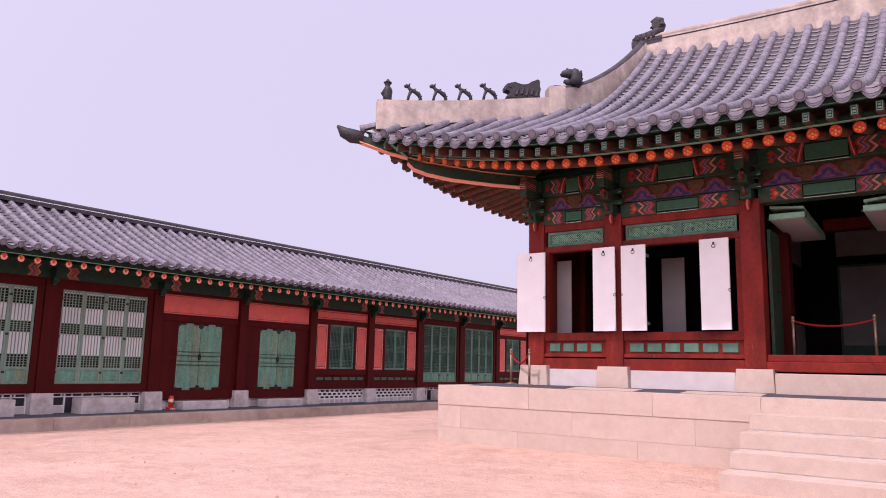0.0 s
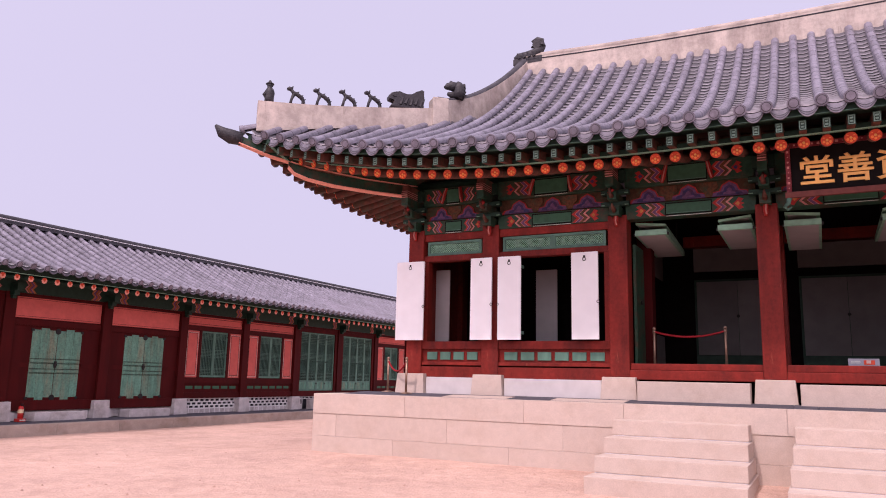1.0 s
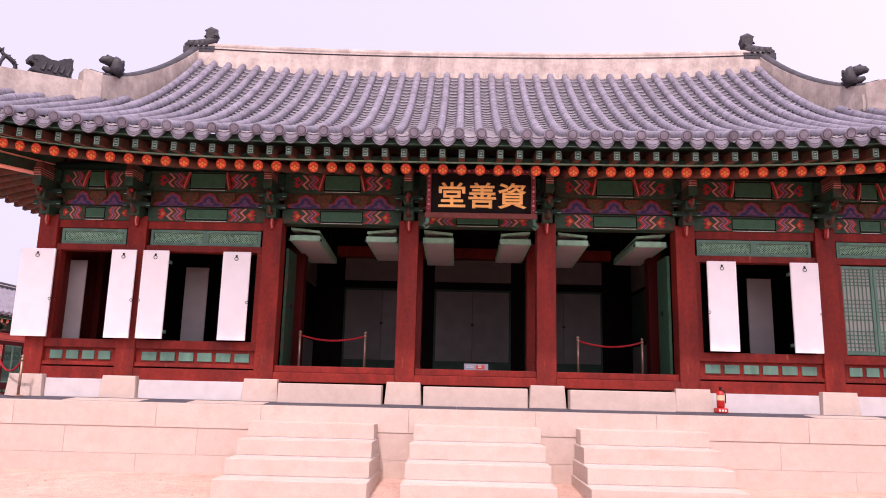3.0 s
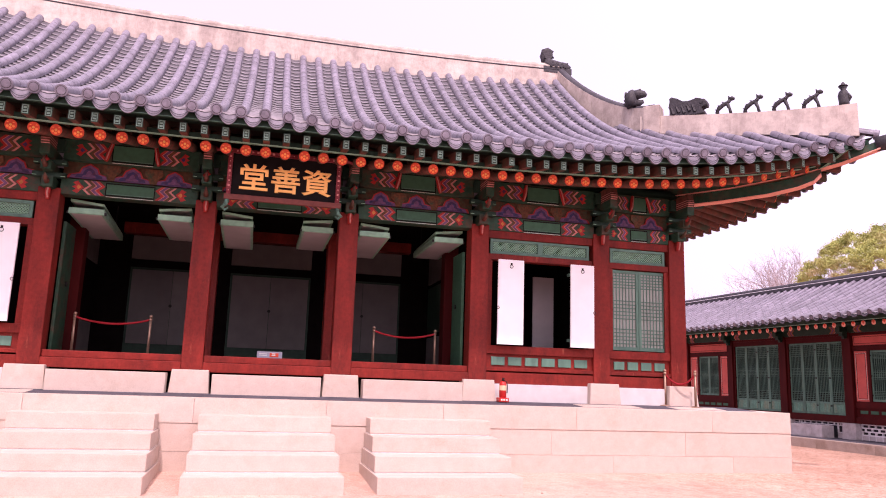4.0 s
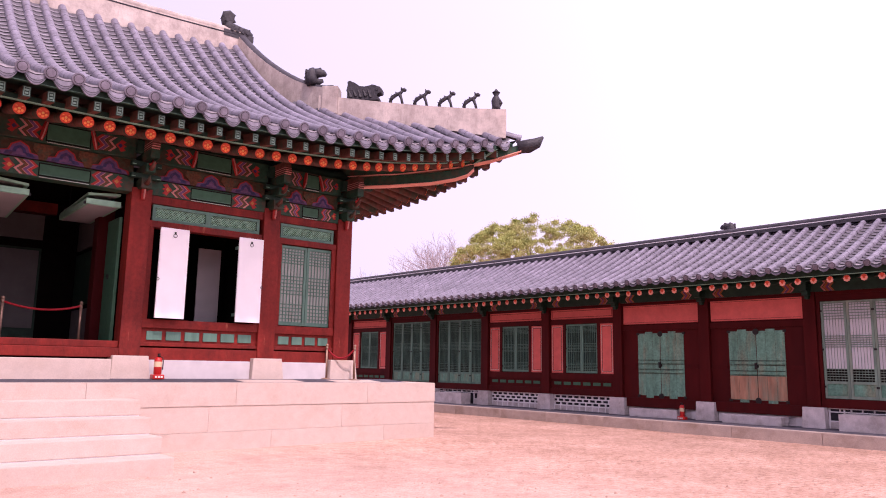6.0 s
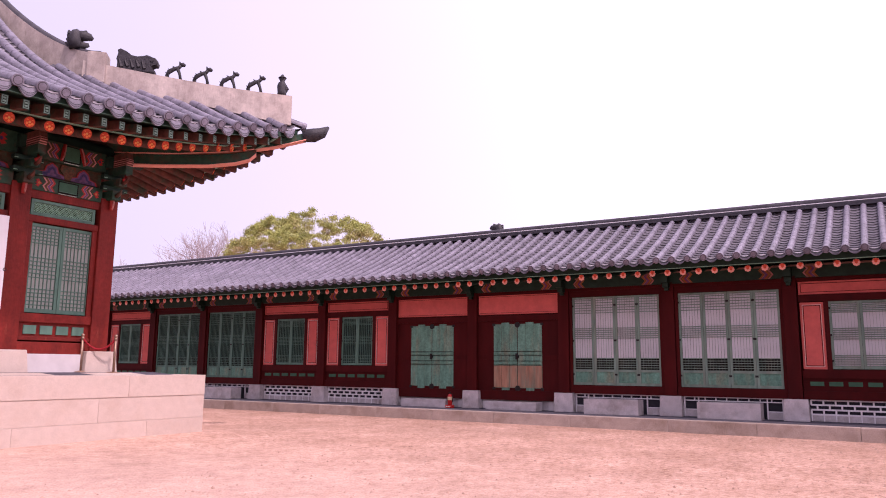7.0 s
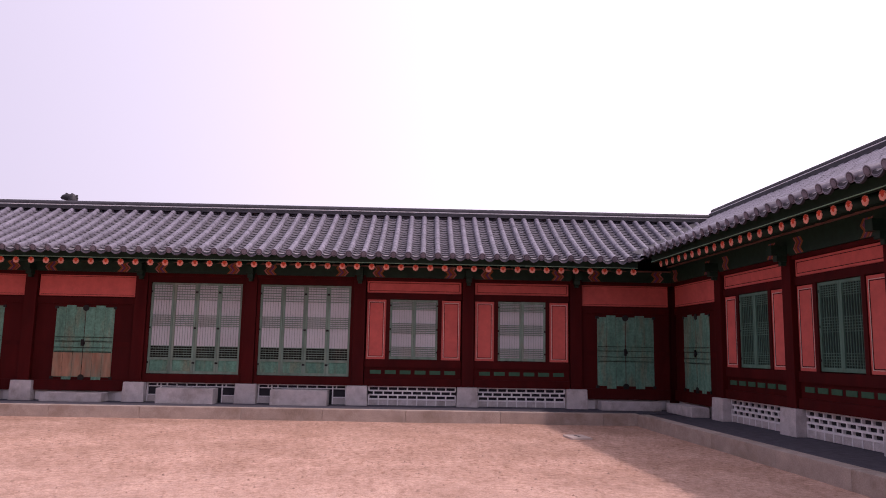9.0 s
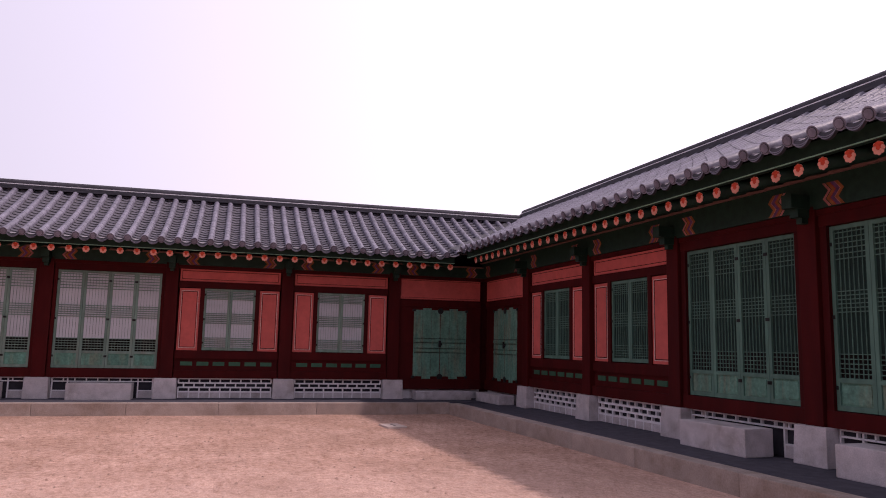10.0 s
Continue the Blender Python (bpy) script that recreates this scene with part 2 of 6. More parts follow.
add_relief(M["sand"], 4.5, 0.06)
add_speckle(M["sand"], 5.5, 0.60, 1.04, 0.30, 0.50, True)
add_speckle(M["sand"], 11.0, 0.72, 1.08, loose=True)
add_speckle(M["sand"], 16.0, 0.55, 1.0, 0.30, 0.42, True)
add_speckle(M["sand"], 38.0, 0.78, 1.12)
add_speckle(M["sand"], 2.6, 0.92, 1.03)
add_speckle(M["sand"], 0.7, 0.70, 0.96, 0.25, 0.80, True)
add_speckle(M["sand"], 0.35, 0.86, 1.06)
add_speckle(M["granite"], 60.0, 0.90, 1.06)
add_speckle(M["granite_grey"], 60.0, 0.85, 1.1)
add_speckle(M["red"], 14.0, 0.80, 1.10)
add_speckle(M["plaster"], 3.0, 0.72, 1.08)
add_speckle(M["tile"], 9.0, 0.75, 1.12)
add_speckle(M["kerb"], 40.0, 0.82, 1.1)
add_speckle(M["pink"], 7.0, 0.92, 1.05)
add_speckle(M["green_worn"], 18.0, 0.72, 1.15)

def add_chips(m, col, scale, lo, hi):
    """Upright flakes and scratches in which an older coat shows."""
    nt = m.node_tree
    b = nt.nodes["Principled BSDF"]
    src = b.inputs["Base Color"].links[0].from_socket
    tc = nt.nodes.new("ShaderNodeTexCoord")
    mp = nt.nodes.new("ShaderNodeMapping")
    mp.inputs["Scale"].default_value = (1, 1, 0.16)
    nt.links.new(tc.outputs["Object"], mp.inputs["Vector"])
    n = nt.nodes.new("ShaderNodeTexNoise")
    n.inputs["Scale"].default_value = scale
    n.inputs["Detail"].default_value = 7
    n.inputs["Roughness"].default_value = 0.7
    nt.links.new(mp.outputs[0], n.inputs["Vector"])
    r = nt.nodes.new("ShaderNodeMapRange")
    r.inputs["From Min"].default_value, r.inputs["From Max"].default_value = lo, hi
    nt.links.new(n.outputs[0], r.inputs["Value"])
    x = nt.nodes.new("ShaderNodeMixRGB")
    x.inputs[2].default_value = (*col, 1)
    nt.links.new(r.outputs[0], x.inputs[0])
    nt.links.new(src, x.inputs[1])
    nt.links.new(x.outputs[0], b.inputs["Base Color"])


add_chips(M["red"], (0.33, 0.09, 0.05), 6.0, 0.64, 0.72)
add_chips(M["green_worn"], (0.34, 0.26, 0.19), 9.0, 0.68, 0.78)
add_chips(M["plaster"], (0.16, 0.13, 0.12), 5.0, 0.62, 0.74)

# ---- mesh helpers ----
def box(bm, x0, x1, y0, y1, z0, z1, mi=0, taper=0.0):
    vs = []
    for z, t in ((z0, 0.0), (z1, taper)):
        for x, y in ((x0 + t, y0 + t), (x1 - t, y0 + t), (x1 - t, y1 - t), (x0 + t, y1 - t)):
            vs.append(bm.verts.new((x, y, z)))
    for q in ((3, 2, 1, 0), (4, 5, 6, 7), (0, 1, 5, 4), (1, 2, 6, 5), (2, 3, 7, 6), (3, 0, 4, 7)):
        f = bm.faces.new([vs[i] for i in q])
        f.material_index = mi
    return vs


def bevelled(x0, x1, y0, y1, z0, z1, w=0.012, taper=0.0):
    bm = bmesh.new()
    box(bm, x0, x1, y0, y1, z0, z1, 0, taper)
    bmesh.ops.bevel(bm, geom=bm.edges[:], offset=w, segments=2, affect="EDGES", profile=0.6)
    return bm


def tube(bm, pts, rad, n=8, mi=0, cap=True, flat=1.0):
    """A tube along pts; rad is one number or one for each point."""
    pts = [Vector(p) for p in pts]
    rads = [rad] * len(pts) if isinstance(rad, (int, float)) else list(rad)
    rings = []
    for i, p in enumerate(pts):
        d = (pts[min(i + 1, len(pts) - 1)] - pts[max(i - 1, 0)]).normalized()
        up = Vector((0, 0, 1)) if abs(d.z) < 0.9 else Vector((0, 1, 0))
        a = d.cross(up).normalized()
        b = a.cross(d).normalized()
        rings.append([bm.verts.new(p + rads[i] * (math.cos(2 * math.pi * k / n) * a * flat + math.sin(2 * math.pi * k / n) * b)) for k in range(n)])
    for r0, r1 in zip(rings, rings[1:]):
        for k in range(n):
            f = bm.faces.new((r0[k], r0[(k + 1) % n], r1[(k + 1) % n], r1[k]))
            f.material_index = mi
            f.smooth = n > 6
    if cap:
        for r in (rings[0][::-1], rings[-1]):
            bm.faces.new(r).material_index = mi
    return rings


def mesh_of(name, bm, mats):
    me = bpy.data.meshes.new(name)
    bmesh.ops.recalc_face_normals(bm, faces=bm.faces[:])
    bm.to_mesh(me)
    bm.free()
    for m in mats if isinstance(mats, (list, tuple)) else [mats]:
        me.materials.append(M[m] if isinstance(m, str) else m)
    return me


def part(name, bm, mats, parent, label="", m=None):
    me = bm if isinstance(bm, bpy.types.Mesh) else mesh_of(name, bm, mats)
    ob = new(name, me)
    ob.parent = parent
    if m is not None:
        ob.matrix_basis = m
    if label:
        ob["label"] = label
    return ob


def prism(bm, pts, y0, y1, mi=0):
    f = [bm.verts.new((x, y0, z)) for x, z in pts]
    g = [bm.verts.new((x, y1, z)) for x, z in pts]
    bm.faces.new(f).material_index = mi
    bm.faces.new(g[::-1]).material_index = mi
    for i in range(len(pts)):
        j = (i + 1) % len(pts)
        bm.faces.new((f[i], g[i], g[j], f[j])).material_index = mi


def thing(name, label, category, group="", kind="", at=None):
    ob = new(name)
    ob.empty_display_size = 0.3
    tagged(ob, label, category, group, kind)
    if at is not None:
        ob.matrix_basis = at
    return ob


def bx(name, mats, parent, x0, x1, y0, y1, z0, z1, bev=0.0, label="", taper=0.0):
    if bev:
        bm = bevelled(x0, x1, y0, y1, z0, z1, bev, taper)
    else:
        bm = bmesh.new()
        box(bm, x0, x1, y0, y1, z0, z1, 0, taper)
    return part(name, bm, mats, parent, label)


# ---- ground ----
def ground_height(x, y):
    fx = max(0.0, abs(x - 0.44) - 10.4)
    fy = max(0.0, 13.2 - y)
    near = max(0.0, 1 - math.hypot(fx, fy) / 2.2)
    return 0.10 * near * near * (3 - 2 * near) + 0.012 * noise.noise((x * 0.5, y * 0.5, 0)) + 0.006 * noise.noise((x * 2.1, y * 2.1, 3))


def build_ground():
    bm = bmesh.new()
    xs = [-900, -300, -80, -35] + [-24 + 0.4 * i for i in range(121)] + [35, 80, 300, 900]
    ys = [-900, -300, -80, -30] + [-14 + 0.4 * i for i in range(131)] + [50, 90, 300, 900]
    grid = [[bm.verts.new((x, y, ground_height(x, y) if abs(x) < 25 and -15 < y < 39 else 0)) for x in xs] for y in ys]
    for j in range(len(ys) - 1):
        for i in range(len(xs) - 1):
            bm.faces.new((grid[j][i], grid[j][i + 1], grid[j + 1][i + 1], grid[j + 1][i])).smooth = True
    ob = new("ground", mesh_of("ground", bm, "sand"))
    tagged(ob, "pale pinkish sandy courtyard ground, trodden and faintly rutted", "ground", kind="structure")


build_ground()


def build_grit():
    """Loose clods and grit, thickest on the court's east side."""
    rnd = random.Random(21)
    verts, faces = [], []
    for k in range(8000):
        if rnd.random() < 0.88:
            x, y = rnd.uniform(3, 18.4), rnd.uniform(-4.0, 9.0)
            if rnd.random() > 0.1 + 0.9 * (x - 3) / 15.4:
                continue
        else:
            x, y = rnd.uniform(-17.5, 18), rnd.uniform(4.5, 12.5)
        r = 0.008 + 0.026 * rnd.random() ** 3
        z = ground_height(x, y)
        a = rnd.uniform(0, math.pi)
        b = len(verts)
        for i in range(5):
            t = a + 2 * math.pi * i / 5
            q = r * rnd.uniform(0.7, 1.3)
            verts.append((x + q * math.cos(t), y + q * math.sin(t), z - 0.004))
        verts.append((x + r * rnd.uniform(-0.3, 0.3), y + r * rnd.uniform(-0.3, 0.3), z + r * rnd.uniform(0.5, 0.9)))
        faces += [(b + i, b + (i + 1) % 5, b + 5) for i in range(5)]
    me = bpy.data.meshes.new("grit")
    me.from_pydata(verts, [], faces)
    me.materials.append(M["clod"])
    tagged(new("grit", me), "loose grit and small earth clods on the sandy ground", "grit", kind="stuff")


build_grit()

# ---- hall numbers ----
HC = 0.44              # hall's middle line
YC = 14.78             # front column line
TOP = 1.335            # terrace top at the plinths
EDGE = 1.290           # top of its edge stones
TERR_Y, TERR_X = 13.17, 10.43
COLS = [-8.80, -6.95, -4.17, -1.39, 1.39, 4.17, 6.95, 8.80]
RIDGE_Y = 18.98
BACK = 2 * RIDGE_Y


def build_terrace():
    t = thing("stone_terrace", "pale dressed granite terrace in three courses under the hall", "terrace")
    x0, x1, y0, y1 = HC - TERR_X, HC + TERR_X, TERR_Y, BACK - TERR_Y
    bx("core", "lime", t, x0 + 0.010, x1 - 0.010, y0 + 0.010, y1 - 0.010, -0.3, EDGE - 0.07, label="pale mortar core that shows in the joints")
    zs = [(-0.3, 0.412), (0.416, 0.872), (0.876, EDGE)]
    rnd = random.Random(4)
    first = [[2.0, 2.5, 2.3, 2.9, 2.4, 2.7, 2.1, 2.6, 9], [0.6, 2.6, 2.35, 2.7, 2.2, 3.0, 2.2, 2.8, 9], [2.25, 2.55, 1.85, 2.6, 2.2, 2.1, 2.6, 2.9, 2.4, 9]]
    for c, (z0, z1) in enumerate(zs):
        lip = 0.0 if c < 2 else 0.012
        x = x0
        for w in first[c]:
            e = min(x + w, x1)
            if x1 - e < 0.6:
                e = x1
            bx("block", "granite", t, x + 0.002, e - 0.002, y0 - lip, y0 + 0.42, z0, z1, 0.005)
            x = e
            if x >= x1:
                break
        for sx, s in ((x0, 1), (x1, -1)):
            y = y0 + 0.424
            while y < y1 - 0.1:
                e = min(y + rnd.uniform(2.0, 3.0), y1)
                a, b = sorted((sx - s * lip, sx + s * 0.42))
                bx("block", "granite", t, a, b, y + 0.002, e - 0.002, z0, z1, 0.005)
                y = e
    def fall(y):
        return EDGE + (TOP - EDGE + 0.004) * min(1.0, (y - y0 - 0.42) / 0.75)

    # paving behind the edge stones
    px = [x0 + 0.43, -5.6, -4.5, -1.4, 2.3, 5.4, 6.6, x1 - 0.43]
    for i, (a, b) in enumerate(zip(px, px[1:])):
        for (p, q) in ((y0 + 0.424, y0 + 0.80), (y0 + 0.804, y0 + 1.17), (y0 + 1.174, YC - 0.05)):
            n = max(1, int((b - a) / 0.37))
            for k in range(n):
                u, v = a + (b - a) * k / n, a + (b - a) * (k + 1) / n
                bm = bmesh.new()
                for v in box(bm, u + 0.003, v - 0.003, p, q, EDGE - 0.07, EDGE):
                    if v.co.z > EDGE - 0.01:
                        v.co.z = fall(v.co.y) - 0.004
                part("paver", bm, "paver", t)
    for a, b in ((-7.6, -6.2), (-5.3, -3.9), (6.1, 7.4), (8.2, 9.3)):
        bm = bmesh.new()
        for v in box(bm, a + HC, b + HC, y0 + 0.5, y0 + 1.0, EDGE - 0.06, EDGE):
            if v.co.z > EDGE - 0.01:
                v.co.z = fall(v.co.y) + 0.002
        part("light_paver", bm, "granite", t, "pale stone slab let into the paving")


build_terrace()


def build_stairs():
    for i, c in enumerate((-2.79, 0, 2.79)):
        t = thing("stone_stair", ("pale granite stair of four deep steps against the terrace", "middle granite stair of four deep steps against the terrace", "pale granite stair of four deep steps, slightly stained")[i], "stairs", "stairs up to the terrace", at=pose(HC + c, TERR_Y, 0))
        for k in range(4):
            z1 = 0.258 * (k + 1)
            y = -1.96 + 0.49 * k
            w = 1.15 - 0.028 * k
            bx("step", "granite", t, -w, w, y, -0.005, z1 - 0.243 if k else -0.2, z1, 0.010)
            if k:
                bx("joint", "lime", t, -w + 0.012, w - 0.012, y + 0.012, -0.01, z1 - 0.259, z1 - 0.241)


build_stairs()


# ---- side ranges ----
KH = 0.29          # kerb platform height
EAVE_Y, RIDGE_L, EAVE_Z, RIDGE_Z = -1.30, 2.25, 4.22, 5.86
PITCH = 0.383


def slope_z(y):
    u = (y - EAVE_Y) / (RIDGE_L - EAVE_Y)
    return EAVE_Z + (RIDGE_Z - EAVE_Z) * (0.80 * u + 0.20 * u * u)


def tile_row(path, r=0.078, tile=0.33, disc=True):
    """A row of convex tiles down a path that begins at the eave, with a round end tile."""
    bm = bmesh.new()
    pts = [Vector(p) for p in path]
    ds = [0.0]
    for a, b in zip(pts, pts[1:]):
        ds.append(ds[-1] + (b - a).length)
    total = ds[-1]

    def at(s):
        for i in range(len(ds) - 1):
            if s <= ds[i + 1] or i == len(ds) - 2:
                f = (s - ds[i]) / max(1e-6, ds[i + 1] - ds[i])
                return pts[i].lerp(pts[i + 1], f)

    n = max(1, round(total / tile))
    stations = []
    for k in range(n):
        a, b = total * k / n, total * (k + 1) / n
        stations += [(a, r), (b - 0.015, r * 0.985), (b - 0.014, r * 0.92), (b - 0.001, r * 0.92)]
    seg = 7
    rings = []
    for s, rr in stations:
        p, q = at(max(0, s - 0.05)), at(min(total, s + 0.05))
        d = (q - p).normalized()
        side = d.cross(Vector((0, 0, 1))).normalized()
        up = side.cross(d)
        c = at(s)
        rings.append([bm.verts.new(c + rr * (math.cos(a) * side + math.sin(a) * up * 1.05)) for a in [math.pi * (k / seg * 1.16 - 0.08) for k in range(seg + 1)]])
    for i, (r0, r1) in enumerate(zip(rings, rings[1:])):
        for k in range(seg):
            f = bm.faces.new((r0[k], r0[k + 1], r1[k + 1], r1[k]))
            f.smooth = i % 4 == 0
            f.material_index = 1 if i % 4 == 2 else 0
    for ring in rings:
        for a, b in zip(ring, ring[1:]):
            bm.edges.get((a, b)).smooth = False
    if disc:
        p, q = pts[0], at(0.15)
        d = (q - p).normalized()
        side = d.cross(Vector((0, 0, 1))).normalized()
        up = side.cross(d)
        tube(bm, [p - d * 0.07 + up * 0.005, p + d * 0.01 + up * 0.005], r * 1.10, 14)
        tube(bm, [p - d * 0.074 + up * 0.005, p - d * 0.068 + up * 0.005], r * 0.86, 14, 1)
        tube(bm, [p - d * 0.079 + up * 0.005, p - d * 0.068 + up * 0.005], r * 0.74, 12)
    return bm


def lobe(w, h):
    """The hanging crescent of a concave eave tile, facing -y, its top middle at the origin."""
    bm = bmesh.new()
    n = 9
    f, b = [], []
    for j in range(n + 1):
        a = -1 + 2 * j / n
        top = -0.055 * (1 - a * a)
        bot = -0.05 - h * (1 - abs(a) ** 2.2)
        for lst, y in ((f, -0.03), (b, 0.015)):
            lst.append((bm.verts.new((a * w, y, top)), bm.verts.new((a * w * 0.97, y - 0.02, bot))))
    for j in range(n):
        bm.faces.new((f[j][0], f[j][1], f[j + 1][1], f[j + 1][0]))
        bm.faces.new((b[j][0], b[j + 1][0], b[j + 1][1], b[j][1]))
        bm.faces.new((f[j][0], f[j + 1][0], b[j + 1][0], b[j][0]))
        bm.faces.new((f[j][1], b[j][1], b[j + 1][1], f[j + 1][1]))
    for j in (0, n):
        bm.faces.new((f[j][0], b[j][0], b[j][1], f[j][1]))
    box(bm, -w * 0.46, w * 0.46, -0.002, 0.03, -0.050, -0.030, 2)
    # raised arcs on the face
    for g, mi in ((0.80, 1), (0.55, 1)):
        prev = None
        for j in range(9):
            a = -1 + 2 * j / 8
            z = -0.05 - h * g * (1 - abs(a) ** 2.2)
            cur = (bm.verts.new((a * w * 0.9, -0.052, z)), bm.verts.new((a * w * 0.9, -0.053, z - 0.012)))
            if prev:
                bm.faces.new((prev[0], prev[1], cur[1], cur[0])).material_index = mi
            prev = cur
    return bm


def pan_tiles(xs_of, y_end, zf, count, pitch, x0, step=0.20):
    """Concave tiles between the rows: overlapping courses that sag between the convex rows."""
    verts, faces = [], []
    for k in range(count):
        xa = x0 + pitch * k
        ya = xs_of(xa + pitch / 2)
        yb = y_end(xa + pitch / 2)
        n = max(1, int((yb - ya) / step))
        for j in range(n):
            y0, y1 = ya + (yb - ya) * j / n, ya + (yb - ya) * (j + 1) / n
            base = len(verts)
            for (y, dz) in ((y0 + 0.03, -0.004), (y0 + 0.03, 0.026), (y0, 0.026), (y0 + 0.002, 0.052), (y1 + 0.03, 0.0)):
                for i in range(5):
                    f = i / 4
                    sag = -0.075 * (1 - (2 * f - 1) ** 2)
                    verts.append((xa + pitch * f, y, zf(xa + pitch * f, y) + sag + dz - 0.012))
            for r in range(4):
                for i in range(4):
                    a = base + r * 5 + i
                    faces.append((a, a + 1, a + 6, a + 5))
    me = bpy.data.meshes.new("concave_tiles")
    me.from_pydata(verts, [], faces)
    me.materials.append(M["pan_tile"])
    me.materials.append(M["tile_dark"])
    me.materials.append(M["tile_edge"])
    # Colour carries the shadow under each tile and the sun on its lip.
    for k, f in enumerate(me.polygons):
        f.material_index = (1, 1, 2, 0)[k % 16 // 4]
    return me


def zigzag(h, w, rows=4, y=-0.006):
    """Zigzag bands side by side across a beam's end, as one painted sheet."""
    bm = bmesh.new()
    edge = (0.0, 0.14, 0.29, 0.325, 0.50, 0.535, 0.69, 0.73, 0.86, 1.0)
    paint = (4, 0, 3, 2, 5, 1, 4, 3, 4)
    lines = []
    for j in range(rows + 1):
        z = -h / 2 + h * j / rows
        sway = (0.13 if j % 2 else -0.13) * w
        lines.append([bm.verts.new(((e - 0.5) * w + (sway if 0 < i < len(edge) - 1 else 0), y, z)) for i, e in enumerate(edge)])
    for a, b in zip(lines, lines[1:]):
        for i, m in enumerate(paint):
            bm.faces.new((a[i], a[i + 1], b[i + 1], b[i])).material_index = m
    return bm


BANDS = ["deep_red", "block_brown", "violet", "rose", "green_beam", "rose"]


SHARED = {}


def lattice(bm, x0, x1, z0, z1, y, zones, mi=0, bar=0.0035):
    """Thin bars: upright ones all over, level ones in the given zones (fractions of the height)."""
    hb = 0.006 if 0.004 < bar < 0.006 else 0.009 if bar < 0.008 else 0.007
    n = max(3, int((x1 - x0) / (0.062 if bar < 0.005 else 0.072)))
    for k in range(1, n):
        x = x0 + (x1 - x0) * k / n
        box(bm, x - bar, x + bar, y - 0.010, y + 0.004, z0, z1, mi)
    for a, b in zones:
        m = 5
        for k in range(m + 1):
            z = z0 + (z1 - z0) * (a + (b - a) * k / m)
            box(bm, x0, x1, y - 0.016, y + 0.002, z - hb, z + hb, mi)


def leaf(parent, name, x0, x1, z0, z1, y, paper, base=0.0, zones=((0.02, 0.14), (0.42, 0.58), (0.86, 0.98)), ring=None, frame_mat="green", bar=0.0035, torn=1):
    """A lattice door leaf as a part: rails, bars, paper and a lower panel."""
    bm = bmesh.new()
    s = 0.058
    box(bm, x0, x0 + s, y - 0.03, y + 0.03, z0, z1)
    box(bm, x1 - s, x1, y - 0.03, y + 0.03, z0, z1)
    box(bm, x0 + s, x1 - s, y - 0.028, y + 0.028, z1 - s, z1)
    box(bm, x0 + s, x1 - s, y - 0.028, y + 0.028, z0, z0 + s * 1.2)
    zb = z0 + s * 1.2
    if base:
        zb = z0 + base
        box(bm, x0 + s, x1 - s, y - 0.028, y + 0.028, zb - s, zb)
    lattice(bm, x0 + s, x1 - s, zb, z1 - s, y - 0.002, zones, 0, bar)
    lf = part(name, bm, frame_mat, parent)
    bm = bmesh.new()
    box(bm, x0 + s, x1 - s, y + 0.008, y + 0.016, zb, z1 - s)
    part("paper", bm, paper, lf)
    # Black sheet over the paper stands for the dark behind open zones.
    for za, zc in zones[:torn] if base else ():
        bm = bmesh.new()
        box(bm, x0 + s, x1 - s, y + 0.003, y + 0.007, zb + (z1 - s - zb) * za, zb + (z1 - s - zb) * zc)
        part("torn_gap", bm, "black", lf)
    if base:
        bm = bmesh.new()
        box(bm, x0 + s, x1 - s, y - 0.006, y + 0.02, z0 + s, zb - s)
        box(bm, x0 + s + 0.03, x1 - s - 0.03, y - 0.014, y, z0 + s + 0.03, zb - s - 0.03)
        part("lower_panel", bm, "green_worn", lf)
    side = x0 if ring == "l" else x1
    for z in (z0 + 0.12 * (z1 - z0), z0 + 0.5 * (z1 - z0), z0 + 0.9 * (z1 - z0)):
        if "hinge" not in SHARED:
            SHARED["hinge"] = mesh_of("hinge", bevelled(-0.035, 0.035, -0.007, 0.007, -0.025, 0.025, 0.003), "iron")
        part("hinge", SHARED["hinge"], None, lf, m=pose(side, y - 0.035, z))
    return lf


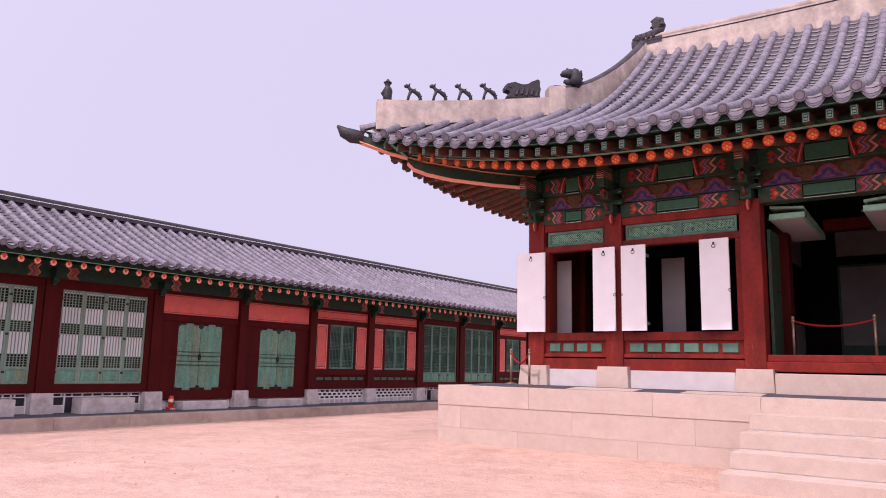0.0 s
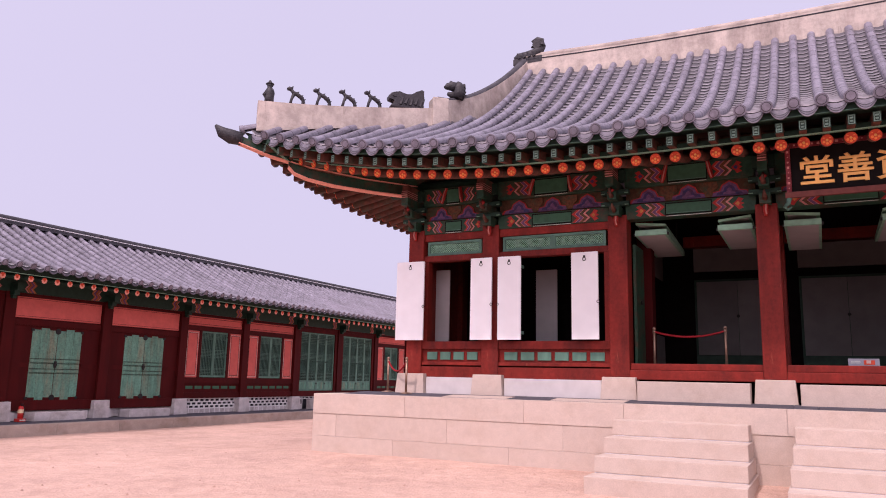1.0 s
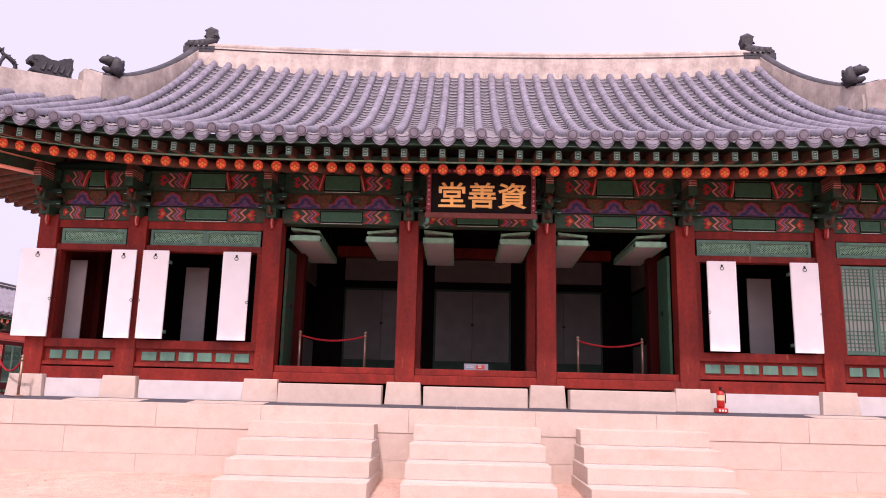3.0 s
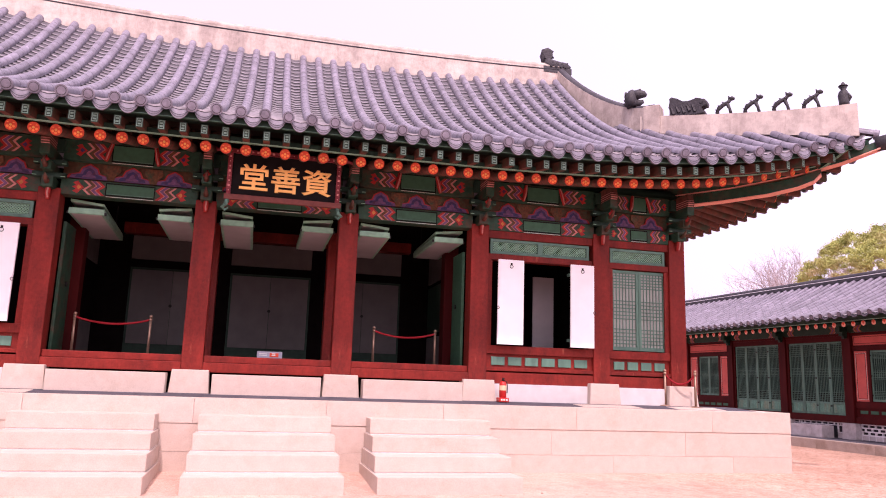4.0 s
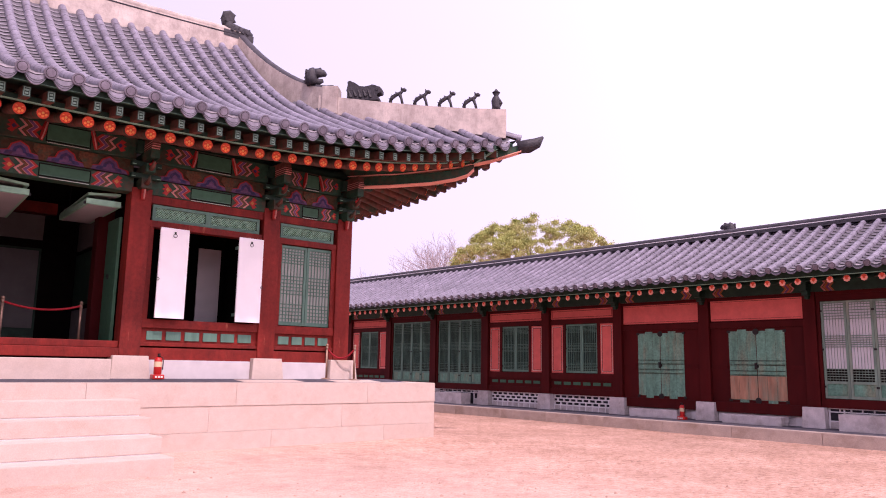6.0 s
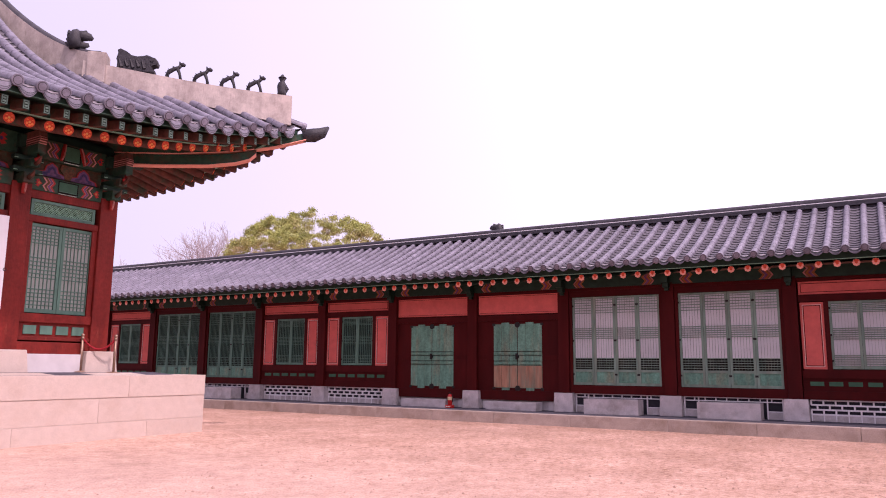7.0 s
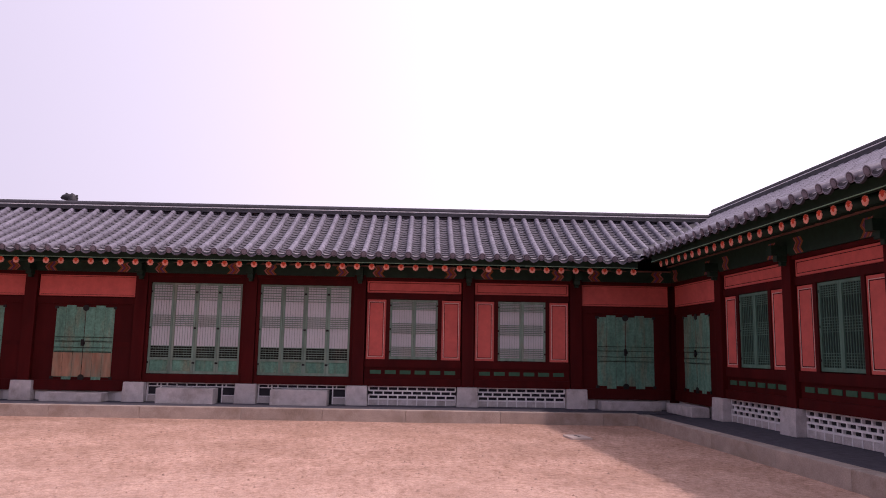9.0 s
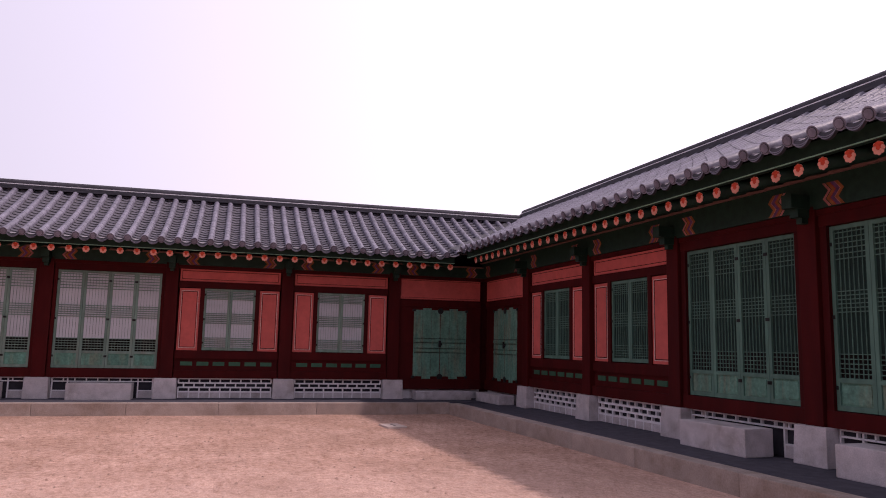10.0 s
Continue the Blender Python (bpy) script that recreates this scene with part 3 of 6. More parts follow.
def plank_door(parent, x0, x1, z0, z1, worn):
    d = part("double_door", bevelled(x0 - 0.05, x1 + 0.05, -0.028, 0.1, z0 - 0.03, z1 + 0.03, 0.004), "red_dark", parent, "closed double door with scalloped ends and black ironwork")
    mid = (x0 + x1) / 2
    h = z1 - z0
    for a, b in ((x0, mid - 0.006), (mid + 0.006, x1)):
        bm = bmesh.new()
        w = (b - a) / 3
        for k in range(3):
            p, q = a + w * k, a + w * (k + 1)
            outer = (k == 0 and a == x0) or (k == 2 and b == x1)
            inner = (k == 2 and a == x0) or (k == 0 and b == x1)
            cut = 0.07 if outer or inner else 0.0
            box(bm, p + 0.003, q - 0.003, -0.035, 0.03, z0 + cut, z1 - cut * 0.7)
        for f in (0.40, 0.54):
            box(bm, a + 0.01, b - 0.01, -0.05, -0.03, z0 + h * f - 0.03, z0 + h * f + 0.03)
        m = "brown_worn" if worn == 2 else "green_worn"
        lf = part("door_leaf", bm, "green_worn", d, "weathered green plank leaf")
        if worn:
            bm = bmesh.new()
            for k in range(3):
                p, q = a + w * k, a + w * (k + 1)
                box(bm, p + 0.004, q - 0.004, -0.04, -0.034, z0 + 0.08, z0 + h * 0.36)
            part("bare_board", bm, m, lf, "bare sun-bleached boards where the paint has gone")
    bm = bmesh.new()
    for x in (x0, x1):
        for z in (z0 + 0.05, z1 - 0.06):
            box(bm, x - 0.04, x + 0.05 if x == x0 else x + 0.04, -0.05, -0.02, z - 0.035, z + 0.035)
    for z in (z0 + 0.06, z1 - 0.07):
        tube(bm, [(mid, -0.05, z), (mid, -0.02, z)], 0.085, 10)
    tube(bm, [(mid, -0.075, z0 + h * 0.49), (mid, -0.03, z0 + h * 0.49)], 0.05, 8)
    box(bm, mid - 0.05, mid + 0.02, -0.085, -0.06, z0 + h * 0.45, z0 + h * 0.54)
    for f in (0.37, 0.43, 0.51, 0.57):
        box(bm, x0 + 0.02, x1 - 0.02, -0.053, -0.036, z0 + h * f - 0.006, z0 + h * f + 0.006)
    part("ironwork", bm, "iron", d)
    return d


def brick_vent(parent, x0, x1, z0, z1, y):
    """White mortar grid of a pierced foundation wall over dark openings."""
    bm = bmesh.new()
    rows = 4
    hz = (z1 - z0 - 0.16) / 3
    zl = [z1 - hz * k for k in range(rows)]
    for z in zl:
        box(bm, x0, x1, y - 0.03, y + 0.05, z - 0.019, z + 0.019)
    n = max(4, round((x1 - x0) / 0.26))
    w = (x1 - x0) / n
    for r in range(3):
        for k in range(n + 1):
            x = x0 + w * (k + (0.5 if r % 2 else 0))
            if x <= x1 + 0.001:
                box(bm, x - 0.018, x + 0.018, y - 0.028, y + 0.05, zl[r] - hz, zl[r])
    for k in range(n + 1):
        x = x0 + w * k
        box(bm, x - 0.013, x + 0.013, y - 0.028, y + 0.05, z0, zl[3])
    part("mortar_grid", bm, "lime", parent, "white pierced mortar lattice")
    for k in range(n):
        part("vent_stone", bevelled(x0 + w * k + 0.014, x0 + w * (k + 1) - 0.014, y - 0.02, y + 0.05, z0, zl[3] - 0.012, 0.006), "granite_grey", parent)


def build_range(name, label, at, bays, xl, xr, corner_l, corner_r):
    """One gallery along local x, its front at y = 0 facing -y. bays: (x0, x1, kind, light)."""
    t = thing(name, label, "gallery", at=at)
    # kerb platform
    pk0 = xl + (1.65 if corner_l else 0)
    pk1 = xr - (1.65 if corner_r else 0)
    x = pk0
    rnd = random.Random(7)
    while x < pk1 - 0.05:
        e = min(x + rnd.uniform(1.9, 2.6), pk1)
        part("kerb_stone", bevelled(x + 0.003, e - 0.003, -1.65, -1.37, -0.2, KH, 0.012), "kerb", t)
        x = e
    bx("paving", "paver", t, pk0 if corner_l and corner_r else xl, pk1 if corner_l and corner_r else xr, -1.367, 0.1, -0.2, KH - (0.010 if corner_l and corner_r else 0.006))
    for c_on, x in ((corner_l, pk0), (corner_r, pk1)):
        if c_on and not (corner_l and corner_r):
            part("kerb_stone", bevelled(x - 0.14, x + 0.14, -1.655, -1.36, -0.2, KH + 0.002, 0.012), "kerb", t)
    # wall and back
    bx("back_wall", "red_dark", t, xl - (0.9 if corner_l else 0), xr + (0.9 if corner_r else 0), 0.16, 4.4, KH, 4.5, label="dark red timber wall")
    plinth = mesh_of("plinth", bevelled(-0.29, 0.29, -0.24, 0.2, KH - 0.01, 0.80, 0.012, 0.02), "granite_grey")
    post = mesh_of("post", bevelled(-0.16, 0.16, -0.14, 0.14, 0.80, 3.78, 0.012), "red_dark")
    xs = sorted({round(v, 2) for b in bays for v in b[:2]})
    for x in xs:
        if (corner_l and x - xl < 0.2) or (corner_r and xr - x < 0.2):
            continue
        part("plinth", plinth, None, t, m=pose(x, 0, 0))
        part("post", post, None, t, m=pose(x, 0, 0))
        # bracket on the post
        bm = bmesh.new()
        box(bm, -0.09, 0.09, -0.46, 0.1, 3.74, 3.93)
        box(bm, -0.075, 0.075, -0.34, 0.1, 3.62, 3.74)
        box(bm, -0.05, 0.05, -0.25, 0.1, 3.54, 3.62)
        part("bracket", bm, "green_dark", t, m=pose(x, 0, 0))
    zig = mesh_of("painted_end", zigzag(0.32, 0.36, 3), ["orange_dull", "orange_dull", "violet", "rose_dull", "green_dark", "deep_red"])
    bx("purlin_line", "purlin", t, xl - 0.0, xr, -0.19, -0.142, EAVE_Z - 0.215, EAVE_Z - 0.175, label="brown painted edge under the rafters")
    bx("head_beam", "red_dark", t, xl, xr, -0.10, 0.16, 3.64, 3.72)
    bx("painted_beam", "green_dark", t, xl, xr, -0.14, 0.16, 3.724, EAVE_Z - 0.16, label="dark green painted beam under the rafters")
    for i in range(len(xs) - 1):
        a, b = xs[i], xs[i + 1]
        for x, s in ((a + 0.50, 1), (b - 0.50, -1)):
            part("painted_end", zig, None, t, m=pose(x, -0.142, 3.89) @ Matrix.Diagonal((-s, 1, 1, 1)))
    for a, b, kind, light in bays:
        L, R = a + 0.17, b - 0.17
        w = R - L
        mid = (a + b) / 2
        if kind == "big":
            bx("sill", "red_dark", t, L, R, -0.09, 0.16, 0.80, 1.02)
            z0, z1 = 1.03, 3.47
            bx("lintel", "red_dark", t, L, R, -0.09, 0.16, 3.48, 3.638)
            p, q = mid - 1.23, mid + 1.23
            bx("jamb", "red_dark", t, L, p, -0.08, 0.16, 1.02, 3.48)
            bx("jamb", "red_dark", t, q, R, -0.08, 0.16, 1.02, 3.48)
            wnd = part("lattice_doors", bevelled(p, q, 0.045, 0.15, z0, z1, 0.004), "dark_in", t, "four-leaf green lattice doors, closed")
            for k in range(4):
                u, v = p + (q - p) * k / 4, p + (q - p) * (k + 1) / 4
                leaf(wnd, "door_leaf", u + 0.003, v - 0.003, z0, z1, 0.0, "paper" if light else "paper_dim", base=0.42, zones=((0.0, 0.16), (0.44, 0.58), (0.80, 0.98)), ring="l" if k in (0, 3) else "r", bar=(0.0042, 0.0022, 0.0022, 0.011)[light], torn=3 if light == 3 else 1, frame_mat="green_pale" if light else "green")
            # foundation: two dark vents, mortar line and a stepping stone
            bx("foundation", "brick_gap", t, L, R, 0.02, 0.2, KH, 0.80)
            bm = bmesh.new()
            for z in (0.785, 0.70):
                box(bm, a + 0.3, b - 0.3, -0.03, 0.03, z - 0.012, z + 0.012)
            n = 9
            for k in range(n + 1):
                x = a + 0.3 + (b - a - 0.6) * k / n
                box(bm, x - 0.012, x + 0.012, -0.03, 0.03, 0.70, 0.785)
            for x in (a + 0.31, a + 0.66, b - 0.66, b - 0.31):
                box(bm, x - 0.014, x + 0.014, -0.03, 0.03, KH, 0.79)
            for x0_, x1_ in ((a + 0.31, a + 0.66), (b - 0.66, b - 0.31)):
                box(bm, x0_, x1_, -0.03, 0.03, 0.46, 0.485)
            part("mortar_grid", bm, "lime", t)
            for x0_, x1_ in ((a + 0.325, a + 0.645), (b - 0.645, b - 0.325)):
                bx("vent_stone", "granite_grey", t, x0_, x1_, -0.02, 0.03, KH, 0.455)
            part("stepping_stone", bevelled(mid - 0.74, mid + 0.74, -0.62, -0.12, KH - 0.01, 0.68, 0.015), "granite_grey", t, "long grey granite stepping stone")
        elif kind == "pink":
            bx("sill", "red_dark", t, L, R, -0.09, 0.16, 0.80, 1.0)
            bx("rail", "red_dark", t, L, R, -0.07, 0.16, 1.30, 1.50)
            bx("rail", "red_dark", t, L, R, -0.07, 0.16, 3.14, 3.30)
            bx("lower_wall", "red_dark", t, L, R, -0.03, 0.16, 1.0, 1.30)
            for k in range(6):
                u = L + 0.10 + (w - 0.2) * k / 6
                # Darker green than the window leaves: shade under the sill is painted in.
                bx("small_panel", "panel_green", t, u + 0.055, u + (w - 0.2) / 6 - 0.055, -0.045, 0.0, 1.12, 1.22)
            top = part("plaster_panel", bevelled(L + 0.02, R - 0.02, -0.045, 0.1, 3.31, 3.63, 0.004), "pink", t, "coral plaster panel with a pale border line")
            bm = bmesh.new()
            for (g, h2, i2, j2) in ((L + 0.07, R - 0.07, 3.36, 3.372), (L + 0.07, R - 0.07, 3.572, 3.584), (L + 0.07, L + 0.082, 3.372, 3.572), (R - 0.082, R - 0.07, 3.372, 3.572)):
                box(bm, g, h2, -0.049, -0.043, i2, j2)
            part("border_line", bm, "black", top)
            p, q = mid - 0.65, mid + 0.65
            wnd = part("window", bevelled(p, q, 0.045, 0.15, 1.52, 3.13, 0.004), "dark_in", t, "two-leaf green lattice window, closed")
            for u, v, r in ((p, mid - 0.003, "l"), (mid + 0.003, q, "r")):
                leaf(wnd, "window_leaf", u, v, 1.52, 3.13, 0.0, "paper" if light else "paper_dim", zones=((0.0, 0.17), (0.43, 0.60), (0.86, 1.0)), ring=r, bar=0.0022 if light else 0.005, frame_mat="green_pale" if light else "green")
            for u, v in ((L + 0.03, p - 0.11), (q + 0.11, R - 0.03)):
                pp = part("plaster_panel", bevelled(u, v, -0.04, 0.1, 1.51, 3.12, 0.004), "pink", t, "coral plaster panel with a pale border line")
                bm = bmesh.new()
                for (g, h2, i2, j2) in ((u + 0.05, v - 0.05, 1.57, 1.578), (u + 0.05, v - 0.05, 3.052, 3.06), (u + 0.05, u + 0.058, 1.57, 3.06), (v - 0.058, v - 0.05, 1.57, 3.06)):
                    box(bm, g, h2, -0.0445, -0.038, i2, j2)
                part("border_line", bm, "white_paint", pp)
                bm = bmesh.new()
                for (g, h2, i2, j2) in ((u + 0.07, v - 0.07, 1.588, 1.602), (u + 0.07, v - 0.07, 3.028, 3.042), (u + 0.07, u + 0.082, 1.588, 3.042), (v - 0.082, v - 0.07, 1.588, 3.042)):
                    box(bm, g, h2, -0.0445, -0.038, i2, j2)
                part("border_line", bm, "black", pp)
            for u, v in ((p - 0.105, p), (q, q + 0.105)):
                bx("jamb", "red_dark", t, u, v, -0.065, 0.16, 1.50, 3.14)
            bx("foundation", "brick_gap", t, L, R, 0.03, 0.2, KH, 0.80)
            brick_vent(t, a + 0.31, b - 0.31, KH, 0.785, 0.0)
        else:
            bx("sill", "red_dark", t, L, R, -0.09, 0.16, 0.55, 0.82)
            bx("plank_wall", "red_dark", t, L, R, -0.03, 0.16, 0.82, 3.05)
            bx("rail", "red_dark", t, L, R, -0.07, 0.16, 2.86, 3.02)
            c = mid
            bx("rail", "red_dark", t, L, c - 0.83, -0.05, 0.16, 1.72, 1.84)
            bx("rail", "red_dark", t, c + 0.83, R, -0.05, 0.16, 1.72, 1.84)
            pp = part("plaster_panel", bevelled(L + 0.02, R - 0.02, -0.045, 0.1, 3.06, 3.63, 0.004), "pink", t, "coral plaster panel with a pale border line")
            bm = bmesh.new()
            for (g, h2, i2, j2) in ((L + 0.06, R - 0.06, 3.10, 3.108), (L + 0.06, R - 0.06, 3.588, 3.596)):
                box(bm, g, h2, -0.049, -0.043, i2, j2)
            part("border_line", bm, "black", pp)
            plank_door(t, c - 0.78, c + 0.78, 0.83, 2.81, light)
            bx("foundation", "granite_grey", t, L, R, 0.02, 0.2, KH, 0.56)
            part("stepping_stone", bevelled(mid - 0.80, mid + 0.80, -0.55, -0.10, KH - 0.01, 0.52, 0.02), "granite_grey", t, "low grey granite doorstep")
            for u, v in ((a + 0.32, a + 0.52), (b - 0.52, b - 0.32)):
                bx("vent_stone", "white_stone", t, u, v, -0.04, 0.05, KH, 0.52)

    # roof
    def start(x):
        y = EAVE_Y
        if corner_l:
            y = max(y, xl - x)
        if corner_r:
            y = max(y, x - xr)
        return y

    x0 = xl - (RIDGE_L if corner_l else 0.3)
    x1 = xr + (RIDGE_L if corner_r else 0.3)
    n = int((x1 - x0) / PITCH)
    full = tile_row([(0, y, slope_z(y)) for y in [EAVE_Y + (RIDGE_L - EAVE_Y) * k / 10 for k in range(11)]])
    full = mesh_of("cover_tile", full, ["tile", "tile_dark"])
    lob = mesh_of("eave_tile", lobe(PITCH / 2 - 0.045, 0.10), ["tile_dark", "tile", "lime"])
    raf = bmesh.new()
    rz = EAVE_Z - 0.31
    tube(raf, [(0, -1.02, rz), (0, 0.2, rz + 0.28)], 0.074, 10, 0)
    for k in range(8):
        a = 2 * math.pi * k / 8
        x_, z_ = 0.054 * math.cos(a), 0.054 * math.sin(a)
        tube(raf, [(x_, -1.028, rz - 0.0035 + z_), (x_, -1.02, rz - 0.0015 + z_)], 0.030, 7, 1)
    tube(raf, [(0, -1.025, rz - 0.001), (0, -1.02, rz)], 0.0735, 10, 2)
    tube(raf, [(0, -1.030, rz - 0.0035), (0, -1.02, rz)], 0.034, 8, 2)
    raf = mesh_of("rafter", raf, ["green_dark", "flower_pale", "flower_red"])
    rest = bmesh.new()
    made = 0
    for k in range(n + 1):
        x = x0 + PITCH * k
        s = start(x)
        if s > RIDGE_L - 0.2:
            continue
        if s <= EAVE_Y + 0.01:
            part("cover_tile", full, None, t, m=pose(x, 0, 0))
            if start(x + PITCH) <= EAVE_Y + 0.01:
                part("eave_tile", lob, None, t, m=pose(x + PITCH / 2, EAVE_Y - 0.005, EAVE_Z - 0.005))
            part("rafter", raf, None, t, m=pose(x + PITCH * 0.5, 0, 0))
        else:
            part("cover_tile", tile_row([(x, y, slope_z(y)) for y in [s + (RIDGE_L - s) * j / 8 for j in range(9)]], disc=False), "tile", t)
    tagged(part("concave_tiles", pan_tiles(start, lambda x: RIDGE_L, lambda x, y: slope_z(y), n, PITCH, x0), None, t), kind="stuff")
    # eave board and boarding under the tiles
    ex0 = xl - EAVE_Y if corner_l else x0
    ex1 = xr + EAVE_Y if corner_r else x1
    bx("eave_board", "green_dark", t, ex0, ex1, EAVE_Y + 0.21, EAVE_Y + 0.30, EAVE_Z - 0.225, EAVE_Z - 0.03)
    bx("eave_line", "mint", t, ex0, ex1, EAVE_Y + 0.202, EAVE_Y + 0.207, EAVE_Z - 0.222, EAVE_Z - 0.206, label="pale green line along the eave board")
    bm = bmesh.new()
    prof = [(EAVE_Y + 0.06, EAVE_Z - 0.075), (0.2, slope_z(0.2) - 0.13), (RIDGE_L, RIDGE_Z - 0.13)]
    lo = [bm.verts.new((xl - y - 0.1 if corner_l else x0, y, z)) for y, z in prof]
    hi = [bm.verts.new((xr + y + 0.1 if corner_r else x1, y, z)) for y, z in prof]
    for k in range(2):
        bm.faces.new((lo[k], lo[k + 1], hi[k + 1], hi[k]))
    # Boarding near black: the shade between the rafters is in its colour.
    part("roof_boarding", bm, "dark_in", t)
    # Dark boxes added, unseen themselves, so no sky shows through under the roof.
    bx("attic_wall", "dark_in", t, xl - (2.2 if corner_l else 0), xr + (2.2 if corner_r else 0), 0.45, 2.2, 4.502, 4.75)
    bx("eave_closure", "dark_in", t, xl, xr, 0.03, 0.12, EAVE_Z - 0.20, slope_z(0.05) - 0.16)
    # gutter tiles under the corner valleys
    for on, xc, sg in ((corner_l, xl, -1), (corner_r, xr, 1)):
        if on:
            bm = bmesh.new()
            prev = None
            for k in range(9):
                y = EAVE_Y + 0.12 + (RIDGE_L - EAVE_Y - 0.12) * k / 8
                z = slope_z(y) - 0.085
                row = [bm.verts.new((xc + sg * y - sg * o, y + o, z + abs(o) * 0.40)) for o in (-0.30, 0.0, 0.30)]
                if prev:
                    for i in range(2):
                        bm.faces.new((prev[i], prev[i + 1], row[i + 1], row[i]))
                prev = row
            part("valley_gutter", bm, "tile_dark", t)
    # ridge: stacked courses and a rounded cap
    rx0 = xl - (RIDGE_L if corner_l else 0.3)
    rx1 = xr + (RIDGE_L if corner_r else 0.3)
    for z, h, wd in ((RIDGE_Z - 0.02, 0.055, 0.17), (RIDGE_Z + 0.040, 0.06, 0.16)):
        bx("ridge_course", "tile_dark", t, rx0, rx1, RIDGE_L - wd, RIDGE_L + wd, z, z + h)
    bx("ridge_mortar", "lime", t, rx0, rx1, RIDGE_L - 0.152, RIDGE_L + 0.152, RIDGE_Z + 0.101, RIDGE_Z + 0.123, label="white mortar line under the ridge cap")
    bm = bmesh.new()
    tube(bm, [(rx0 + (rx1 - rx0) * k / 40, RIDGE_L, RIDGE_Z + 0.17) for k in range(41)], 0.095, 10)
    part("ridge_cap", bm, "tile_dark", t)
    # plain back slope
    bm = bmesh.new()
    prof = [(RIDGE_L, RIDGE_Z + 0.02), (5.8, EAVE_Z), (5.8, EAVE_Z - 0.1), (RIDGE_L, RIDGE_Z - 0.12)]
    lo = [bm.verts.new((rx0, y, z)) for y, z in prof]
    hi = [bm.verts.new((rx1, y, z)) for y, z in prof]
    for k in range(4):
        bm.faces.new((lo[k], lo[(k + 1) % 4], hi[(k + 1) % 4], hi[k]))
    bm.faces.new(lo)
    bm.faces.new(hi[::-1])
    part("back_slope", bm, "tile", t)
    return t


CX, CY, PHI = 20.494, -5.761, 5.73     # south-east corner, the south range's turn
RX, R_TURN, R_LEN = 20.231, 2.61, 5.767   # the east range's line


def bays_from(x, kinds, pitch):
    out = []
    for k, l in kinds:
        out.append((x, x + pitch, k, l))
        x += pitch
    return out


r_kinds = [("big", 0), ("pink", 0), ("pink", 0), ("big", 0), ("big", 0), ("pink", 0), ("pink", 0), ("door", 0), ("door", 2), ("big", 1), ("big", 1), ("pink", 1), ("pink", 1)]
P_R = 2.952
rb = bays_from(3.018 - P_R * 13, r_kinds, P_R) + [(3.018, R_LEN, "door", 0)]
build_range("east_gallery", "long red timber gallery with green lattice doors and tiled roof", pose(RX, 0, 0, 0, 0, -90 + R_TURN), rb, rb[0][0], R_LEN, False, True)

RIDGE_Z = 5.98
EAVE_Z = 4.32
P_L = 3.1
l_kinds = [("pink", 0), ("pink", 0), ("big", 3), ("big", 3), ("pink", 0), ("big", 3), ("big", 3), ("door", 0), ("door", 0), ("pink", 0), ("pink", 0), ("big", 0), ("big", 0), ("pink", 0), ("pink", 0)]
LX = -19.69
LCY = CY - (CX - LX) * math.tan(radians(PHI))
lb = bays_from(12.4 - 7 * P_L, l_kinds, P_L)
lb = [(LCY, lb[0][0], "door", 0)] + lb
build_range("west_gallery", "red timber gallery with coral panels and worn green doors", pose(LX, 0, 0, 0, 0, 90), lb, LCY, lb[-1][1], True, False)

RIDGE_Z = 6.06
EAVE_Z = 4.36
f_len = (CX - LX) / math.cos(radians(PHI))
F0 = 2.984
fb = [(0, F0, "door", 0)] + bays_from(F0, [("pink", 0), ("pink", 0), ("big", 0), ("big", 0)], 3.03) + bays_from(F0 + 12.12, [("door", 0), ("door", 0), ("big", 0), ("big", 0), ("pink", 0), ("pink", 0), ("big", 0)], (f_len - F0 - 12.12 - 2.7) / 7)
fb.append((fb[-1][1], f_len, "door", 0))
# the south roof stands a little higher
build_range("south_gallery", "shaded red timber gallery with dark green lattice doors and eave tiles", pose(CX, CY, 0, 0, 0, 180 + PHI), fb, 0.0, f_len, True, True)


# ---- main hall ----
EX, EY0 = 11.75, 12.40       # eave corner, eave's middle
SX0, SHALF = 11.20, 7.13     # side eave's middle, half its length


def eave_y(x):
    return EY0 - 0.55 * min(1.0, abs(x) / EX) ** 3


def eave_z(x):
    return 6.08 + 0.88 * min(1.05, abs(x) / EX) ** 4


def roof_rise(v):
    return 0.309 * v + 0.049 * v * v


def roof_z(x, y):
    v = max(0.0, y - eave_y(x))
    lift = (eave_z(x) - 6.08) * (1 - 0.52 * min(1.0, v / 6.2))
    return 6.08 + lift + roof_rise(v) + 0.45 * min(1.0, abs(x) / EX) ** 3.5 * min(1.0, v / 1.3)


def roof_end(x):
    return RIDGE_Y - 0.25 if abs(x) < 7.75 else max(eave_y(x) + 0.05, 23.6 - abs(x) - 0.05)


def side_x(q):
    return SX0 + 0.55 * min(1.0, abs(q) / SHALF) ** 3


def side_z(p, q):
    """Height of the end slope at p across from the middle line, q along from the ridge line."""
    v = max(0.0, side_x(q) - p)
    lift = 0.88 * min(1.05, abs(q) / SHALF) ** 4 * (1 - 0.52 * min(1.0, v / 6.2))
    return 6.08 + lift + roof_rise(v)


hall = thing("palace_hall", "painted timber palace hall with grey tiled hip-and-gable roof", "hall")


def hx(name, mats, x0, x1, y0, y1, z0, z1, bev=0.0, label="", parent=None):
    return bx(name, mats, parent or hall, HC + x0, HC + x1, y0, y1, z0, z1, bev, label)


